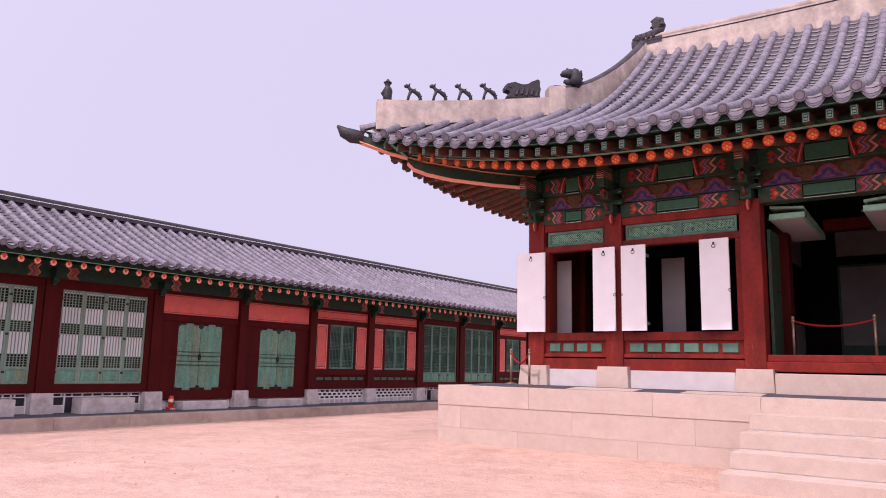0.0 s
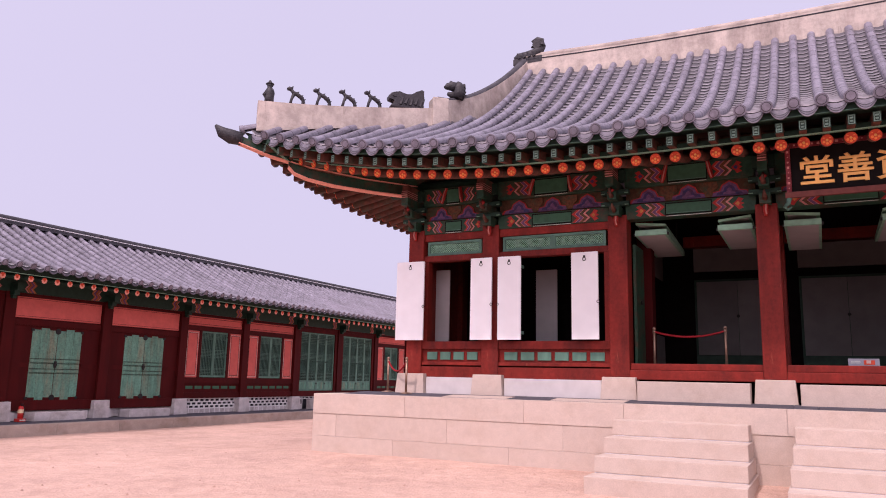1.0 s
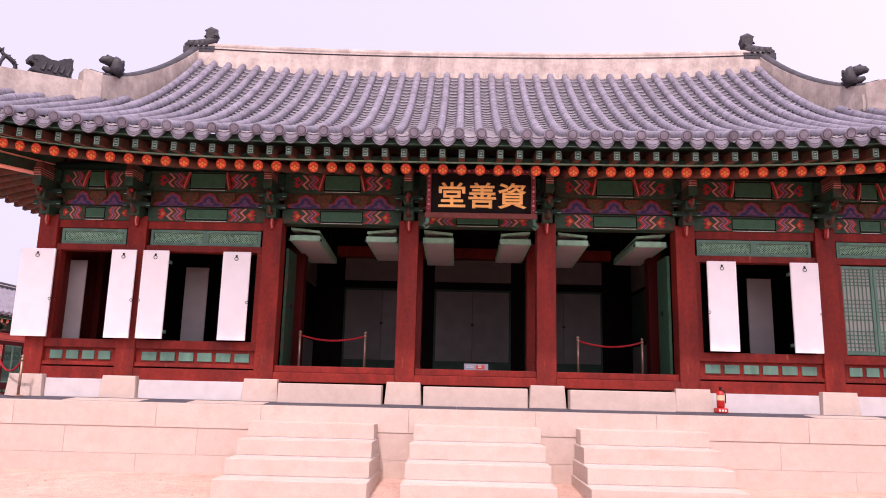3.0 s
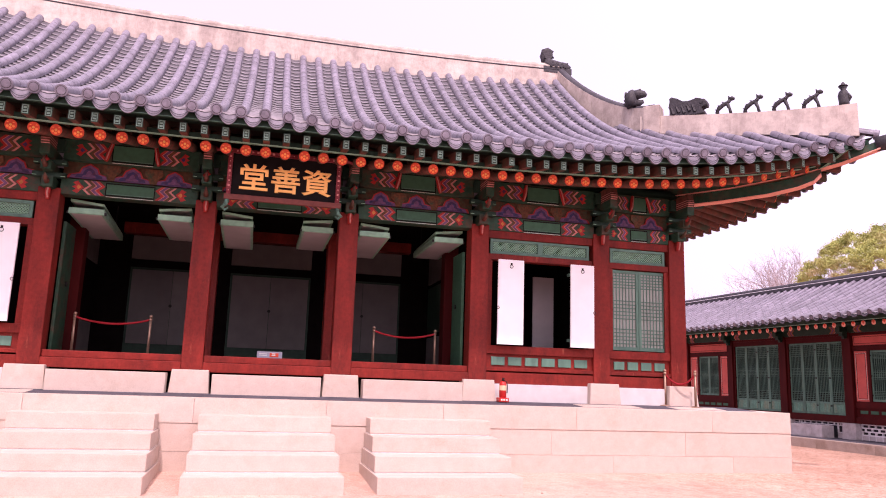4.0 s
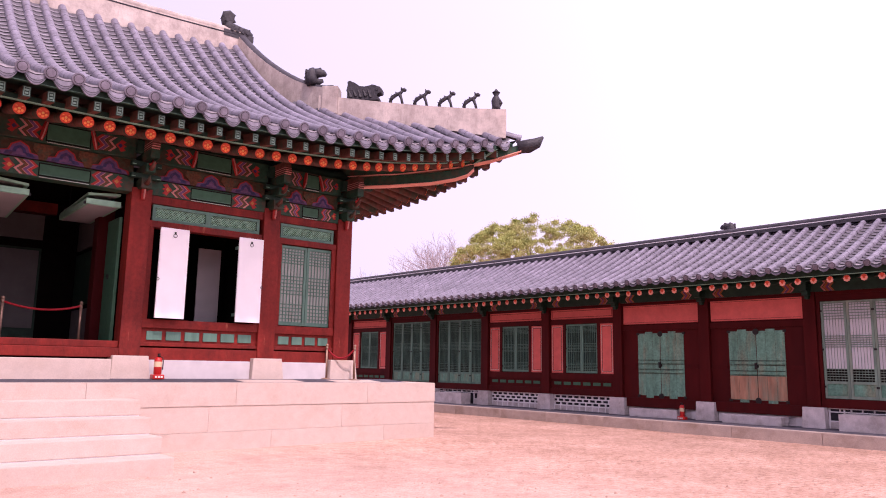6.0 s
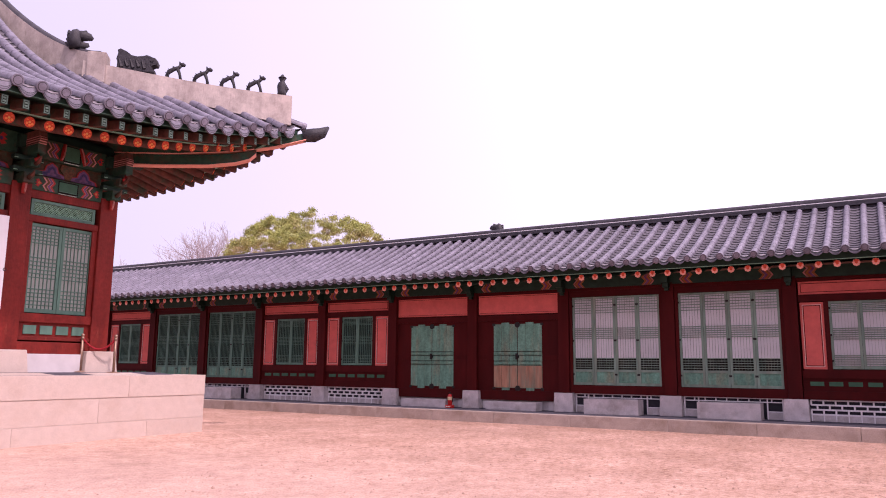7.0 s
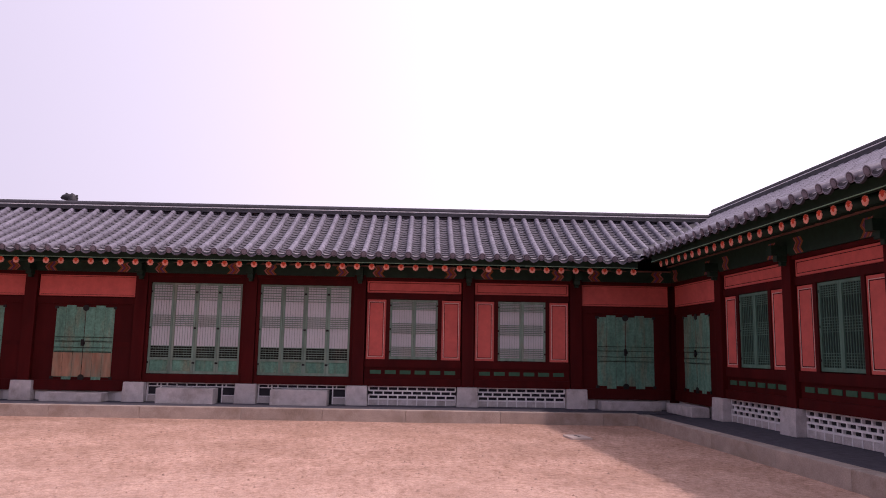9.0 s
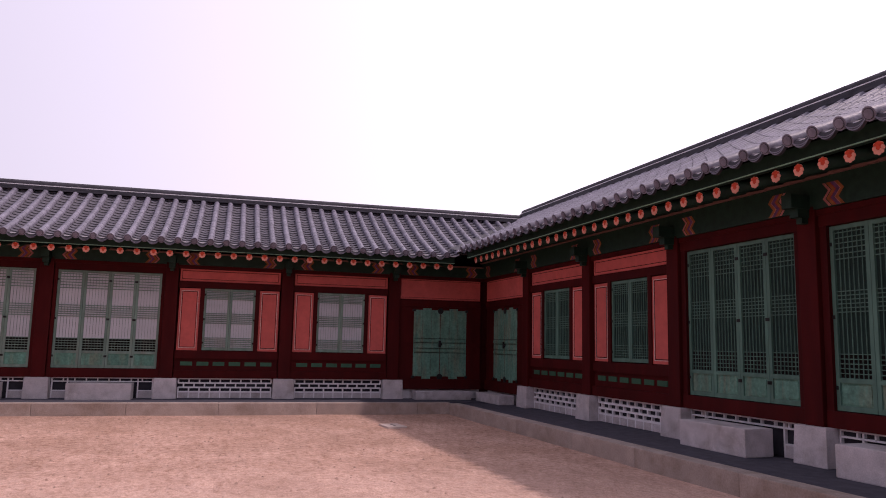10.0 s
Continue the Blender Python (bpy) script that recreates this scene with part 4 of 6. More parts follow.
def build_hall_frame():
    plinth = mesh_of("plinth", bevelled(-0.36, 0.36, -0.36, 0.36, TOP - 0.03, 1.76, 0.014, 0.035), "granite")
    post = mesh_of("post", bevelled(-0.195, 0.195, -0.195, 0.195, 1.76, 5.0, 0.02), "red")
    for c in COLS:
        for y in (YC, BACK - YC):
            part("plinth", plinth, None, hall, m=pose(HC + c, y, 0))
            part("post", post, None, hall, m=pose(HC + c, y, 0))
    for s in (COLS[0], COLS[-1]):
        for y in (16.9, RIDGE_Y, 21.1):
            part("plinth", plinth, None, hall, m=pose(HC + s, y, 0))
            part("post", post, None, hall, m=pose(HC + s, y, 0))
    # inner posts seen through the open bays
    for c in (-1.39, 1.39):
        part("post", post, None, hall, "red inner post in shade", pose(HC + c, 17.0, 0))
    # end and back walls
    for s in (-8.8, 8.8):
        hx("end_wall", "red", s - 0.06, s + 0.06, YC + 0.2, BACK - YC - 0.2, 1.5, 5.6)
        hx("wall_base", "white_stone", s - 0.12, s + 0.12, YC + 0.3, BACK - YC - 0.3, TOP - 0.02, 1.70)
    hx("eave_closure", "soffit", -8.7, 8.7, YC + 0.03, YC + 0.10, 5.87, 6.55, label="red-brown boarding above the upper beam")
    hx("back_wall", "red", -8.6, 8.6, BACK - YC - 0.06, BACK - YC + 0.06, TOP, 5.6)
    for a, b in zip(COLS, COLS[1:]):
        L, R = a + 0.195, b - 0.195
        mid, w = (a + b) / 2, b - a - 0.39
        yf = YC - 0.12
        centre = abs(mid) < 4.0
        if not centre:
            hx("base_stone", "white_stone", a + 0.36, b - 0.36, YC - 0.24, YC + 0.1, TOP - 0.02, 1.69, 0.006, "whitewashed stone infill between the plinths")
            hx("sill", "red", L, R, YC - 0.17, YC + 0.1, 1.69, 1.92, 0.008)
            hx("lower_wall", "red", L, R, yf + 0.02, YC + 0.06, 1.92, 2.38)
            n = 4 if w < 2 else 6
            for k in range(n):
                u = L + 0.08 + (w - 0.16) * k / n
                e = L + 0.08 + (w - 0.16) * (k + 1) / n
                bm = bevelled(HC + u + 0.04, HC + e - 0.04, yf - 0.005, yf + 0.04, 2.07, 2.24, 0.004)
                part("small_panel", bm, "green", hall)
            hx("rail", "red", L, R, YC - 0.16, YC + 0.08, 1.95, 2.02, 0.006)
            hx("rail", "red", L, R, YC - 0.16, YC + 0.08, 2.30, 2.47, 0.008)
            hx("rail", "red", L, R, YC - 0.15, YC + 0.08, 4.27, 4.40, 0.008)
            hx("head_rail", "red", L, R, YC - 0.14, YC + 0.08, 4.74, 4.90, 0.008)
            # lattice transom
            # Black backing in place of the shaded hollow behind the lattice.
            tr = hx("transom", "black", L + 0.06, R - 0.06, YC - 0.03, YC + 0.02, 4.40, 4.74, 0.0, "sage green lattice transom")
            bm = bmesh.new()
            cells = 1 if w < 2 else 2
            for k in range(cells):
                u = L + 0.06 + (w - 0.12) * k / cells
                e = L + 0.06 + (w - 0.12) * (k + 1) / cells
                for (p, q, z0, z1) in ((u, e, 4.41, 4.47), (u, e, 4.67, 4.73), (u, u + 0.06, 4.47, 4.67), (e - 0.06, e, 4.47, 4.67)):
                    box(bm, HC + p, HC + q, YC - 0.10, YC - 0.04, z0, z1)
            part("transom_frame", bm, "green", tr)
            bm = bmesh.new()
            for k in range(cells):
                u = L + 0.12 + (w - 0.12) * k / cells
                e = L + (w - 0.12) * (k + 1) / cells
                m = int((e - u + 0.2) / 0.05) + 1
                for j in range(m):
                    x = u - 0.2 + 0.05 * j
                    for d in (0.2, -0.2):
                        p0, p1 = (x, 4.47), (x + 0.2, 4.67)
                        if d < 0:
                            p0, p1 = (x, 4.67), (x + 0.2, 4.47)
                        f0, f1 = max(0.0, (u - x) / 0.2), min(1.0, (e - x) / 0.2)
                        if f1 - f0 < 0.1:
                            continue
                        dz = p1[1] - p0[1]
                        bm2 = [(HC + x + 0.2 * f, YC - 0.06, p0[1] + dz * f) for f in (f0, f1)]
                        tube(bm, bm2, 0.0085, 4, 0, False)
            tagged(part("transom_lattice", bm, "mint", tr), kind="stuff")
            # window jambs
            for u, e in ((L, L + 0.10), (R - 0.10, R)):
                hx("jamb", "red", u, e, YC - 0.13, YC + 0.06, 2.47, 4.27)
        else:
            hx("floor_beam", "red", L, R, YC - 0.20, YC + 0.05, 1.72, 1.90, 0.012, "worn red floor beam")
            hx("floor_beam", "red", L, R, YC - 0.12, YC + 0.10, 1.902, 2.03, 0.012, "worn red threshold")
            # Near-black board added for the shade in the gaps under the floor.
            hx("crawl_infill", "dark_in", a + 0.2, b - 0.2, YC - 0.02, YC + 0.04, TOP - 0.02, 1.72)
            hx("stepping_stone", "granite", a + 0.40, b - 0.40, YC - 0.55, YC - 0.21, TOP - 0.02, 1.69, 0.015, "long pale granite block below the floor beam")


def build_shutters():
    """White papered shutters folded back against the wall, and one closed lattice pair."""
    rnd = random.Random(2)
    spots = [(-9.21, -8.52), (-7.36, -6.86), (-6.72, -6.20), (-5.10, -4.54), (4.54, 5.11), (6.17, 6.71)]
    for i, (a, b) in enumerate(spots):
        lean = (2.5, -1.0, 1.5, -2.0, 1.0, -1.0)[i]
        t = thing("window_shutter", "white papered shutter leaf folded open against the red wall", "shutter", "open white shutters", at=pose(HC + (a + b) / 2, YC - 0.30, 2.49, 0, 0, lean))
        w = (b - a) / 2
        part("leaf", bevelled(-w, w, -0.025, 0.02, 0.0, 1.77, 0.006), "paper_white", t)
        bm = bmesh.new()
        ring = [(0.035 * math.sin(k * math.pi / 5), -0.035, 1.66 - 0.035 + 0.035 * math.cos(k * math.pi / 5)) for k in range(11)]
        tube(bm, ring, 0.007, 5, 0, False)
        box(bm, -0.018, 0.018, -0.036, -0.024, 1.65, 1.70)
        part("ring_pull", bm, "iron", t)
        bm = bmesh.new()
        s = w if i in (0, 1, 3, 5) else -w
        for z in (0.75,):
            ring = [(s + 0.028 * math.sin(k * math.pi / 5), -0.04, z + 0.028 * math.cos(k * math.pi / 5)) for k in range(11)]
            tube(bm, ring, 0.006, 5, 0, False)
        part("hook", bm, "iron", t)
        bm = bmesh.new()
        g = -w if s > 0 else w
        for z in (0.15, 1.55):
            box(bm, g - 0.015, g + 0.015, 0.021, 0.16, z - 0.03, z + 0.03)
        part("hinge", bm, "green", t)
    t = part("lattice_window", bevelled(HC + 7.22, HC + 8.56, YC + 0.01, YC + 0.05, 2.48, 4.26, 0.003), "dark_in", hall, "closed green lattice window with pale paper")
    for u, v, r in ((7.23, 7.885, "l"), (7.895, 8.55, "r")):
        leaf(t, "window_leaf", HC + u, HC + v, 2.49, 4.25, YC - 0.06, "paper_sage", zones=((0.0, 0.24), (0.38, 0.62), (0.80, 1.0)), ring=r, bar=0.0075)


def build_inside():
    """Wooden floor, back wall of papered doors, and what shows through the open windows."""
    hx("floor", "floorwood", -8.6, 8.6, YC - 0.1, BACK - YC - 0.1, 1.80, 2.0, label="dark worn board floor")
    # Ceiling, screen and walls near black, with the room's shade in their colour.
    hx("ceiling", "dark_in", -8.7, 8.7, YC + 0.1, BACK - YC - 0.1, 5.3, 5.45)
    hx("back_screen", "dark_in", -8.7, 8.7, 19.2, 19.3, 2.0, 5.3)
    for c in (-2.36, 0.0, 2.36):
        d = hx("papered_door", "green_dark", c - 1.0, c + 1.0, 19.15, 19.198, 2.02, 4.22, 0.0, "white papered inner doors with a dark green foot")
        for s in (-0.475, 0.475):
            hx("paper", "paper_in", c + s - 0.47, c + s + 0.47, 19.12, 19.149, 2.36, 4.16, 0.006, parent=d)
        bm = bmesh.new()
        tube(bm, [(HC + c, 19.10, 3.3), (HC + c, 19.125, 3.3)], 0.04, 8)
        part("ring_pull", bm, "iron", d)
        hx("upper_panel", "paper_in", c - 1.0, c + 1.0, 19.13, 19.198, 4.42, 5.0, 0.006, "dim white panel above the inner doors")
        hx("beam", "red", c - 1.2, c + 1.2, 18.9, 19.19, 5.02, 5.28)
    for s in (-1, 1):
        x = s * 4.17
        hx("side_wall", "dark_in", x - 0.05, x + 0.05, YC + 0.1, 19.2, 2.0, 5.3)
        f = -s
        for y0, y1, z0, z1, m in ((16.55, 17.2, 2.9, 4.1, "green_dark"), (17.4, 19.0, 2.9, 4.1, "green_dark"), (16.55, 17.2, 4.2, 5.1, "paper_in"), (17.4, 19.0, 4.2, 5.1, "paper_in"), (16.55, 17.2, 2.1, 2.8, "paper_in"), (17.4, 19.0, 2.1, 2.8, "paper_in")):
            # Deeper shade on the west wall, put into the panels' colour.
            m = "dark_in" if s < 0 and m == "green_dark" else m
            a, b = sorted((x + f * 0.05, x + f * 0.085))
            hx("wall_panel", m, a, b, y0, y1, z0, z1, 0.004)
        a, b = sorted((x + f * 0.06, x + f * 0.12))
        xd = s * 3.90
        a, b = sorted((xd, xd - f * 0.06))
        # East leaf lighter, west leaf darker: the light on them is in the paint.
        d = hx("inner_door", "panel_green" if s > 0 else "green_beam", a, b, YC + 0.22, YC + 0.98, 2.03, 4.45, 0.006, "green board door standing open at the bay's edge")
        # Darker red than the outer posts: indoor shade is in the paint.
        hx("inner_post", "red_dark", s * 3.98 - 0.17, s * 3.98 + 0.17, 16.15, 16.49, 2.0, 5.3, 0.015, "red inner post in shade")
        bm = bmesh.new()
        tube(bm, [(HC + xd + f * 0.03, YC + 0.66, 3.3), (HC + xd, YC + 0.66, 3.3)], 0.05, 8)
        part("ring_pull", bm, "iron", d)
        # rooms behind the shutters: a partition with a papered sliding door
        u, v = sorted((s * 4.2, s * 8.75))
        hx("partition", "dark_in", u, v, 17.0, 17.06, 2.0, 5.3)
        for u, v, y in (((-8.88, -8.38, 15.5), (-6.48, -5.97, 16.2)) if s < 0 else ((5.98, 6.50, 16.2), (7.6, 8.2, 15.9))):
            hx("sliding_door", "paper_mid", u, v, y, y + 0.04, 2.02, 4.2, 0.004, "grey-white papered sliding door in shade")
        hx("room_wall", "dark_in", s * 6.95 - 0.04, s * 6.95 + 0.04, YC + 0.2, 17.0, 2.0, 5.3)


def build_lifted_doors():
    """Folded door leaves hooked up level under the lintel."""
    for c in (-2.78, 0.0, 2.78):
        for s in (-1, 1):
            x = c + s * 0.80
            tilt = -1.5 + 1.2 * s
            t = thing("lifted_door", "papered door leaves folded and hooked up level below the lintel", "door", "lifted doors", at=pose(HC + x, YC + 0.18, 4.62, tilt, 0, 0))
            for k, (z, w) in enumerate(((0.0, 0.315), (0.17, 0.30))):
                bm = bmesh.new()
                ww, th = w, (0.11, 0.045)[k]
                box(bm, -ww, -ww + 0.06, 0.0, 2.2, z, z + th)
                box(bm, ww - 0.06, ww, 0.0, 2.2, z, z + th)
                for y in (0.0, 1.0, 2.14):
                    box(bm, -ww + 0.06, ww - 0.06, y, y + 0.06, z, z + th)
                if k:
                    for v in bm.verts:
                        v.co.z += (v.co.x * s + ww) * 0.10 - v.co.y * 0.03
                lf = part("leaf_frame", bm, "mint", t, "sage green frame")
                bm = bmesh.new()
                box(bm, -ww + 0.05, ww - 0.05, 0.05, 2.18, z - 0.006 if k == 0 else z + 0.04, z + 0.02 if k == 0 else z + 0.05)
                part("paper", bm, "paper_mid", lf)
            bm = bmesh.new()
            for s2 in (-1, 1):
                box(bm, s2 * 0.33 - 0.02, s2 * 0.33 + 0.02, 0.02, 0.07, 0.0, 0.05)
                tube(bm, [(s2 * 0.2, 1.9, 0.2), (s2 * 0.2, 1.9, 0.7)], 0.012, 6)
            part("hook", bm, "iron", t)


def build_beams():
    """Painted beams, the frieze between them and the winged brackets on the posts."""
    sheets = {(wide, up): mesh_of("painted_band", zigzag(0.30 if up else 0.27, 0.40 if wide else 0.27, 3), BANDS) for wide in (True, False) for up in (True, False)}
    for a, b in zip(COLS, COLS[1:]):
        L, R = a + 0.17, b - 0.17
        mid, w = (a + b) / 2, b - a
        wide = w > 2.2
        for z0, z1, y in ((4.90, 5.20, YC - 0.17), (5.55, 5.95, YC - 0.22)):
            up = z0 > 5.2
            hx("painted_beam", "green_beam", L, R, y, YC + 0.15, z0, z1, 0.01, "beam painted green with bright banded ends")
            for s in (-1, 1):
                part("painted_band", sheets[(wide, up)], None, hall, m=pose(HC + mid + s * (0.64 if wide else 0.40), y - 0.004, (z0 + z1) / 2) @ Matrix.Diagonal((s, 1, 1, 1)))
                r = 0.11 if wide else 0.075
                bm = bmesh.new()
                prism(bm, [(p_ * r, q_ * r) for p_, q_ in ((-1.1, 0), (-0.5, 0.5), (-0.1, 1.1), (0.7, 0.75), (0.2, 0.3), (0.8, 0), (0.2, -0.3), (0.7, -0.75), (-0.1, -1.1), (-0.5, -0.5))], -0.008, 0.004)
                fl = part("painted_flower", bm, "deep_red", hall, m=pose(HC + mid + s * (0.93 if wide else 0.62), y - 0.002, (z0 + z1) / 2) @ Matrix.Diagonal((s, 1, 1, 1)))
                bm = bmesh.new()
                prism(bm, [(p_ * r, q_ * r) for p_, q_ in ((-0.7, 0), (-0.2, 0.42), (0.1, 0.0), (-0.2, -0.42))], -0.011, 0.0)
                part("petal", bm, "blue" if up else "orange", fl)
            # border lines of the green middle field
            f = (0.36 if up else 0.42) if wide else (0.16 if up else 0.19)
            pn = hx("painted_panel", "panel_green", mid - f, mid + f, y - 0.006, y + 0.01, z0 + 0.05, z1 - 0.05)
            hx("panel_border", "black", mid - f - 0.022, mid + f + 0.022, y - 0.004, y + 0.01, z0 + 0.026, z1 - 0.026, parent=pn)
            hx("panel_line", "green", mid - f + 0.02, mid + f - 0.02, y - 0.009, y + 0.01, z0 + 0.06, z0 + 0.067, parent=pn)
            hx("foot_line", "white_paint", mid - f, mid + f, y - 0.004, y + 0.01, z0 + 0.004, z0 + 0.013, parent=pn)
        # frieze
        hx("frieze", "ochre", L, R, YC - 0.08, YC + 0.1, 5.20, 5.55, label="ochre frieze with blue mounds between the beams")
        n = 3 if wide else 2
        for k in range(n):
            x = mid + (k - (n - 1) / 2) * (w - 0.5) / n
            bm = bmesh.new()
            pts = [(-0.34, 0.0), (-0.30, 0.07), (-0.16, 0.10), (-0.12, 0.2), (0, 0.27), (0.12, 0.2), (0.16, 0.10), (0.30, 0.07), (0.34, 0.0)]
            g = 1 if wide else 0.8
            prism(bm, [(p * g * 1.18, q * 1.13) for p, q in pts], -0.02, 0.01, 1)
            prism(bm, [(p * g * 1.02, q * 1.02) for p, q in pts], -0.026, 0.005, 0)
            prism(bm, [(p * g * 0.72, 0.02 + q * 0.74) for p, q in pts], -0.032, 0.005, 2)
            prism(bm, [(p * g * 0.35, 0.03 + q * 0.5) for p, q in pts], -0.036, 0.0, 0)
            part("painted_mound", bm, ["violet", "deep_red", "blue"], hall, m=pose(HC + x, YC - 0.09, 5.23))
            if k < n - 1:
                x2 = x + (w - 0.5) / n / 2
                bm = bmesh.new()
                prism(bm, [(-0.06, 0.0), (0.06, 0.0), (0.09, 0.10), (0.17, 0.19), (0.15, 0.30), (-0.15, 0.30), (-0.17, 0.19), (-0.09, 0.10)], -0.03, 0.02)
                part("bearing_block", bm, "block_brown", hall, m=pose(HC + x2, YC - 0.09, 5.23))
        # slanting red tongues on the upper beam
        for s in (-1, 1):
            x = s * (0.44 if wide else 0.22)
            bm = bmesh.new()
            tube(bm, [(x - s * 0.05, 0.03, 0.36), (x - s * 0.02, 0.0, 0.24), (x, -0.02, 0.12), (x + s * 0.03, -0.02, 0.0)], [0.034, 0.046, 0.044, 0.030], 6)
            tg = part("painted_tongue", bm, "deep_red", hall, m=pose(HC + mid, YC - 0.25, 5.57))
            bm = bmesh.new()
            tube(bm, [(x - s * 0.055, -0.01, 0.35), (x - s * 0.03, -0.046, 0.24), (x - s * 0.005, -0.064, 0.12), (x + s * 0.025, -0.05, 0.01)], 0.013, 5)
            part("tongue_edge", bm, "rose", tg)
    # round purlin over the upper beam
    bm = bmesh.new()
    tube(bm, [(HC - 9.6, YC, 6.02), (HC + 9.6, YC, 6.02)], 0.17, 12)
    part("purlin", bm, "green_dark", hall)
    # brackets
    def one(name, mats, x0, x1, y0, y1, z0, z1):
        return mesh_of(name, bevelled(x0, x1, y0, y1, z0, z1, 0.008), mats)

    arm = one("bracket", "green_beam", -0.10, 0.10, -0.42, 0.1, 4.96, 5.16)
    arms = [one("bracket_arm", "green_beam", -0.09, 0.09, -0.62, 0.1, 5.24, 5.40), one("bracket_arm", "green_beam", -0.085, 0.085, -0.80, 0.1, 5.48, 5.66)]
    blocks = [one("bracket_block", "green_dark", -0.28, 0.28, -0.36, -0.22, z, z + 0.09) for z in (5.16, 5.40)] + [one("bracket_block", "green_dark", -0.20, 0.20, -0.34, -0.2, 5.66, 5.90)]
    wings = []
    for pts, rr in (([(0, -0.42, 5.05), (0, -0.54, 5.09), (0, -0.60, 5.17)], [0.05, 0.04, 0.012]), ([(0, -0.62, 5.30), (0, -0.74, 5.33), (0, -0.80, 5.42)], [0.05, 0.04, 0.012])):
        bm = bmesh.new()
        tube(bm, pts, rr, 7)
        wings.append(mesh_of("bracket_wing", bm, "rafter_brown"))
    bm = bmesh.new()
    tube(bm, [(0, -0.66, 5.30), (-0.03, -0.68, 5.36), (0.03, -0.68, 5.41), (0.0, -0.66, 5.47)], [0.02, 0.045, 0.045, 0.02], 7)
    wings.append(mesh_of("bracket_curl", bm, "deep_red"))
    # banded head under the purlin
    bm = bmesh.new()
    prev = None
    zs = [5.62, 5.655, 5.67, 5.70, 5.715, 5.745, 5.76, 5.79, 5.805, 5.84, 5.94]
    for i, z in enumerate(zs):
        o = 0.05 * math.sin(math.pi * i / (len(zs) - 1))
        ring = [bm.verts.new(v) for v in ((-0.075, -0.78 - o, z), (0.075, -0.78 - o, z), (0.075, -0.2, z), (-0.075, -0.2, z))]
        if prev:
            for k in range(4):
                bm.faces.new((prev[k], prev[(k + 1) % 4], ring[(k + 1) % 4], ring[k])).material_index = 1 if i % 2 == 0 and i < 10 else 0
        else:
            bm.faces.new(ring[::-1])
        prev = ring
    bm.faces.new(prev)
    wings.append(mesh_of("bracket_head", bm, ["rafter_brown", "rose"]))
    bm = bmesh.new()
    tube(bm, [(0, -0.24, 4.76), (0, -0.27, 4.86), (0, -0.27, 4.96), (0, -0.30, 5.08)], [0.035, 0.05, 0.05, 0.035], 7)
    wings.append(mesh_of("bracket_tongue", bm, "deep_red"))
    bm = bmesh.new()
    tube(bm, [(0.01, -0.285, 4.78), (0.0, -0.325, 4.86), (0.01, -0.325, 4.96), (0.0, -0.34, 5.07)], 0.016, 5)
    wings.append(mesh_of("tongue_edge", bm, "rose"))
    edges = [one("bracket_edge", "mint", x, x + 0.08, -0.366, -0.358, z, z + 0.012) for z in (5.17, 5.41) for x in (-0.28, 0.20)]
    for c in COLS:
        p = part("bracket", arm, None, hall, "stepped green bracket with red curled tips", pose(HC + c, YC, 0))
        for me in arms + blocks + wings + edges:
            part(me.name.split(".")[0], me, None, p)


def rafter_meshes():
    bm = bmesh.new()
    n = 14
    tube(bm, [(0, 0.0, 0), (0, 2.2, 0.62)], 0.098, n, 0)
    tube(bm, [(0, -0.006, -0.0017), (0, 0.0, 0)], 0.096, n, 1)
    for k in range(6):
        a = 2 * math.pi * (k + 0.5) / 6
        x, z = 0.054 * math.cos(a), 0.054 * math.sin(a)
        tube(bm, [(x, -0.011, z - 0.003), (x, -0.006, z)], 0.023, 7, 2)
    tube(bm, [(0, -0.012, -0.003), (0, -0.006, 0)], 0.022, 7, 3)
    rnd_ = mesh_of("rafter", bm, ["rafter_brown", "flower_red", "flower_orange", "ochre_light"])
    bm = bmesh.new()
    v = box(bm, -0.058, 0.058, 0.0, 1.1, -0.085, 0.085, 0)
    for f in bm.faces:
        if abs(f.normal.y) > 0.5 or all(q.co.y < 0.01 for q in f.verts):
            f.material_index = 2
    for q in v:
        q.co.z += q.co.y * 0.16
    for (x0, x1, z0, z1) in ((-0.046, 0.046, 0.060, 0.072), (-0.046, 0.046, -0.072, -0.060), (-0.046, -0.034, -0.060, 0.060), (0.034, 0.046, -0.060, 0.060), (-0.024, 0.024, 0.012, 0.040), (-0.024, 0.024, -0.040, -0.012)):
        box(bm, x0, x1, -0.007, 0.0, z0, z1, 1)
    sq = mesh_of("flying_rafter", bm, ["rafter_brown", "pale_line", "green_dark"])
    return rnd_, sq


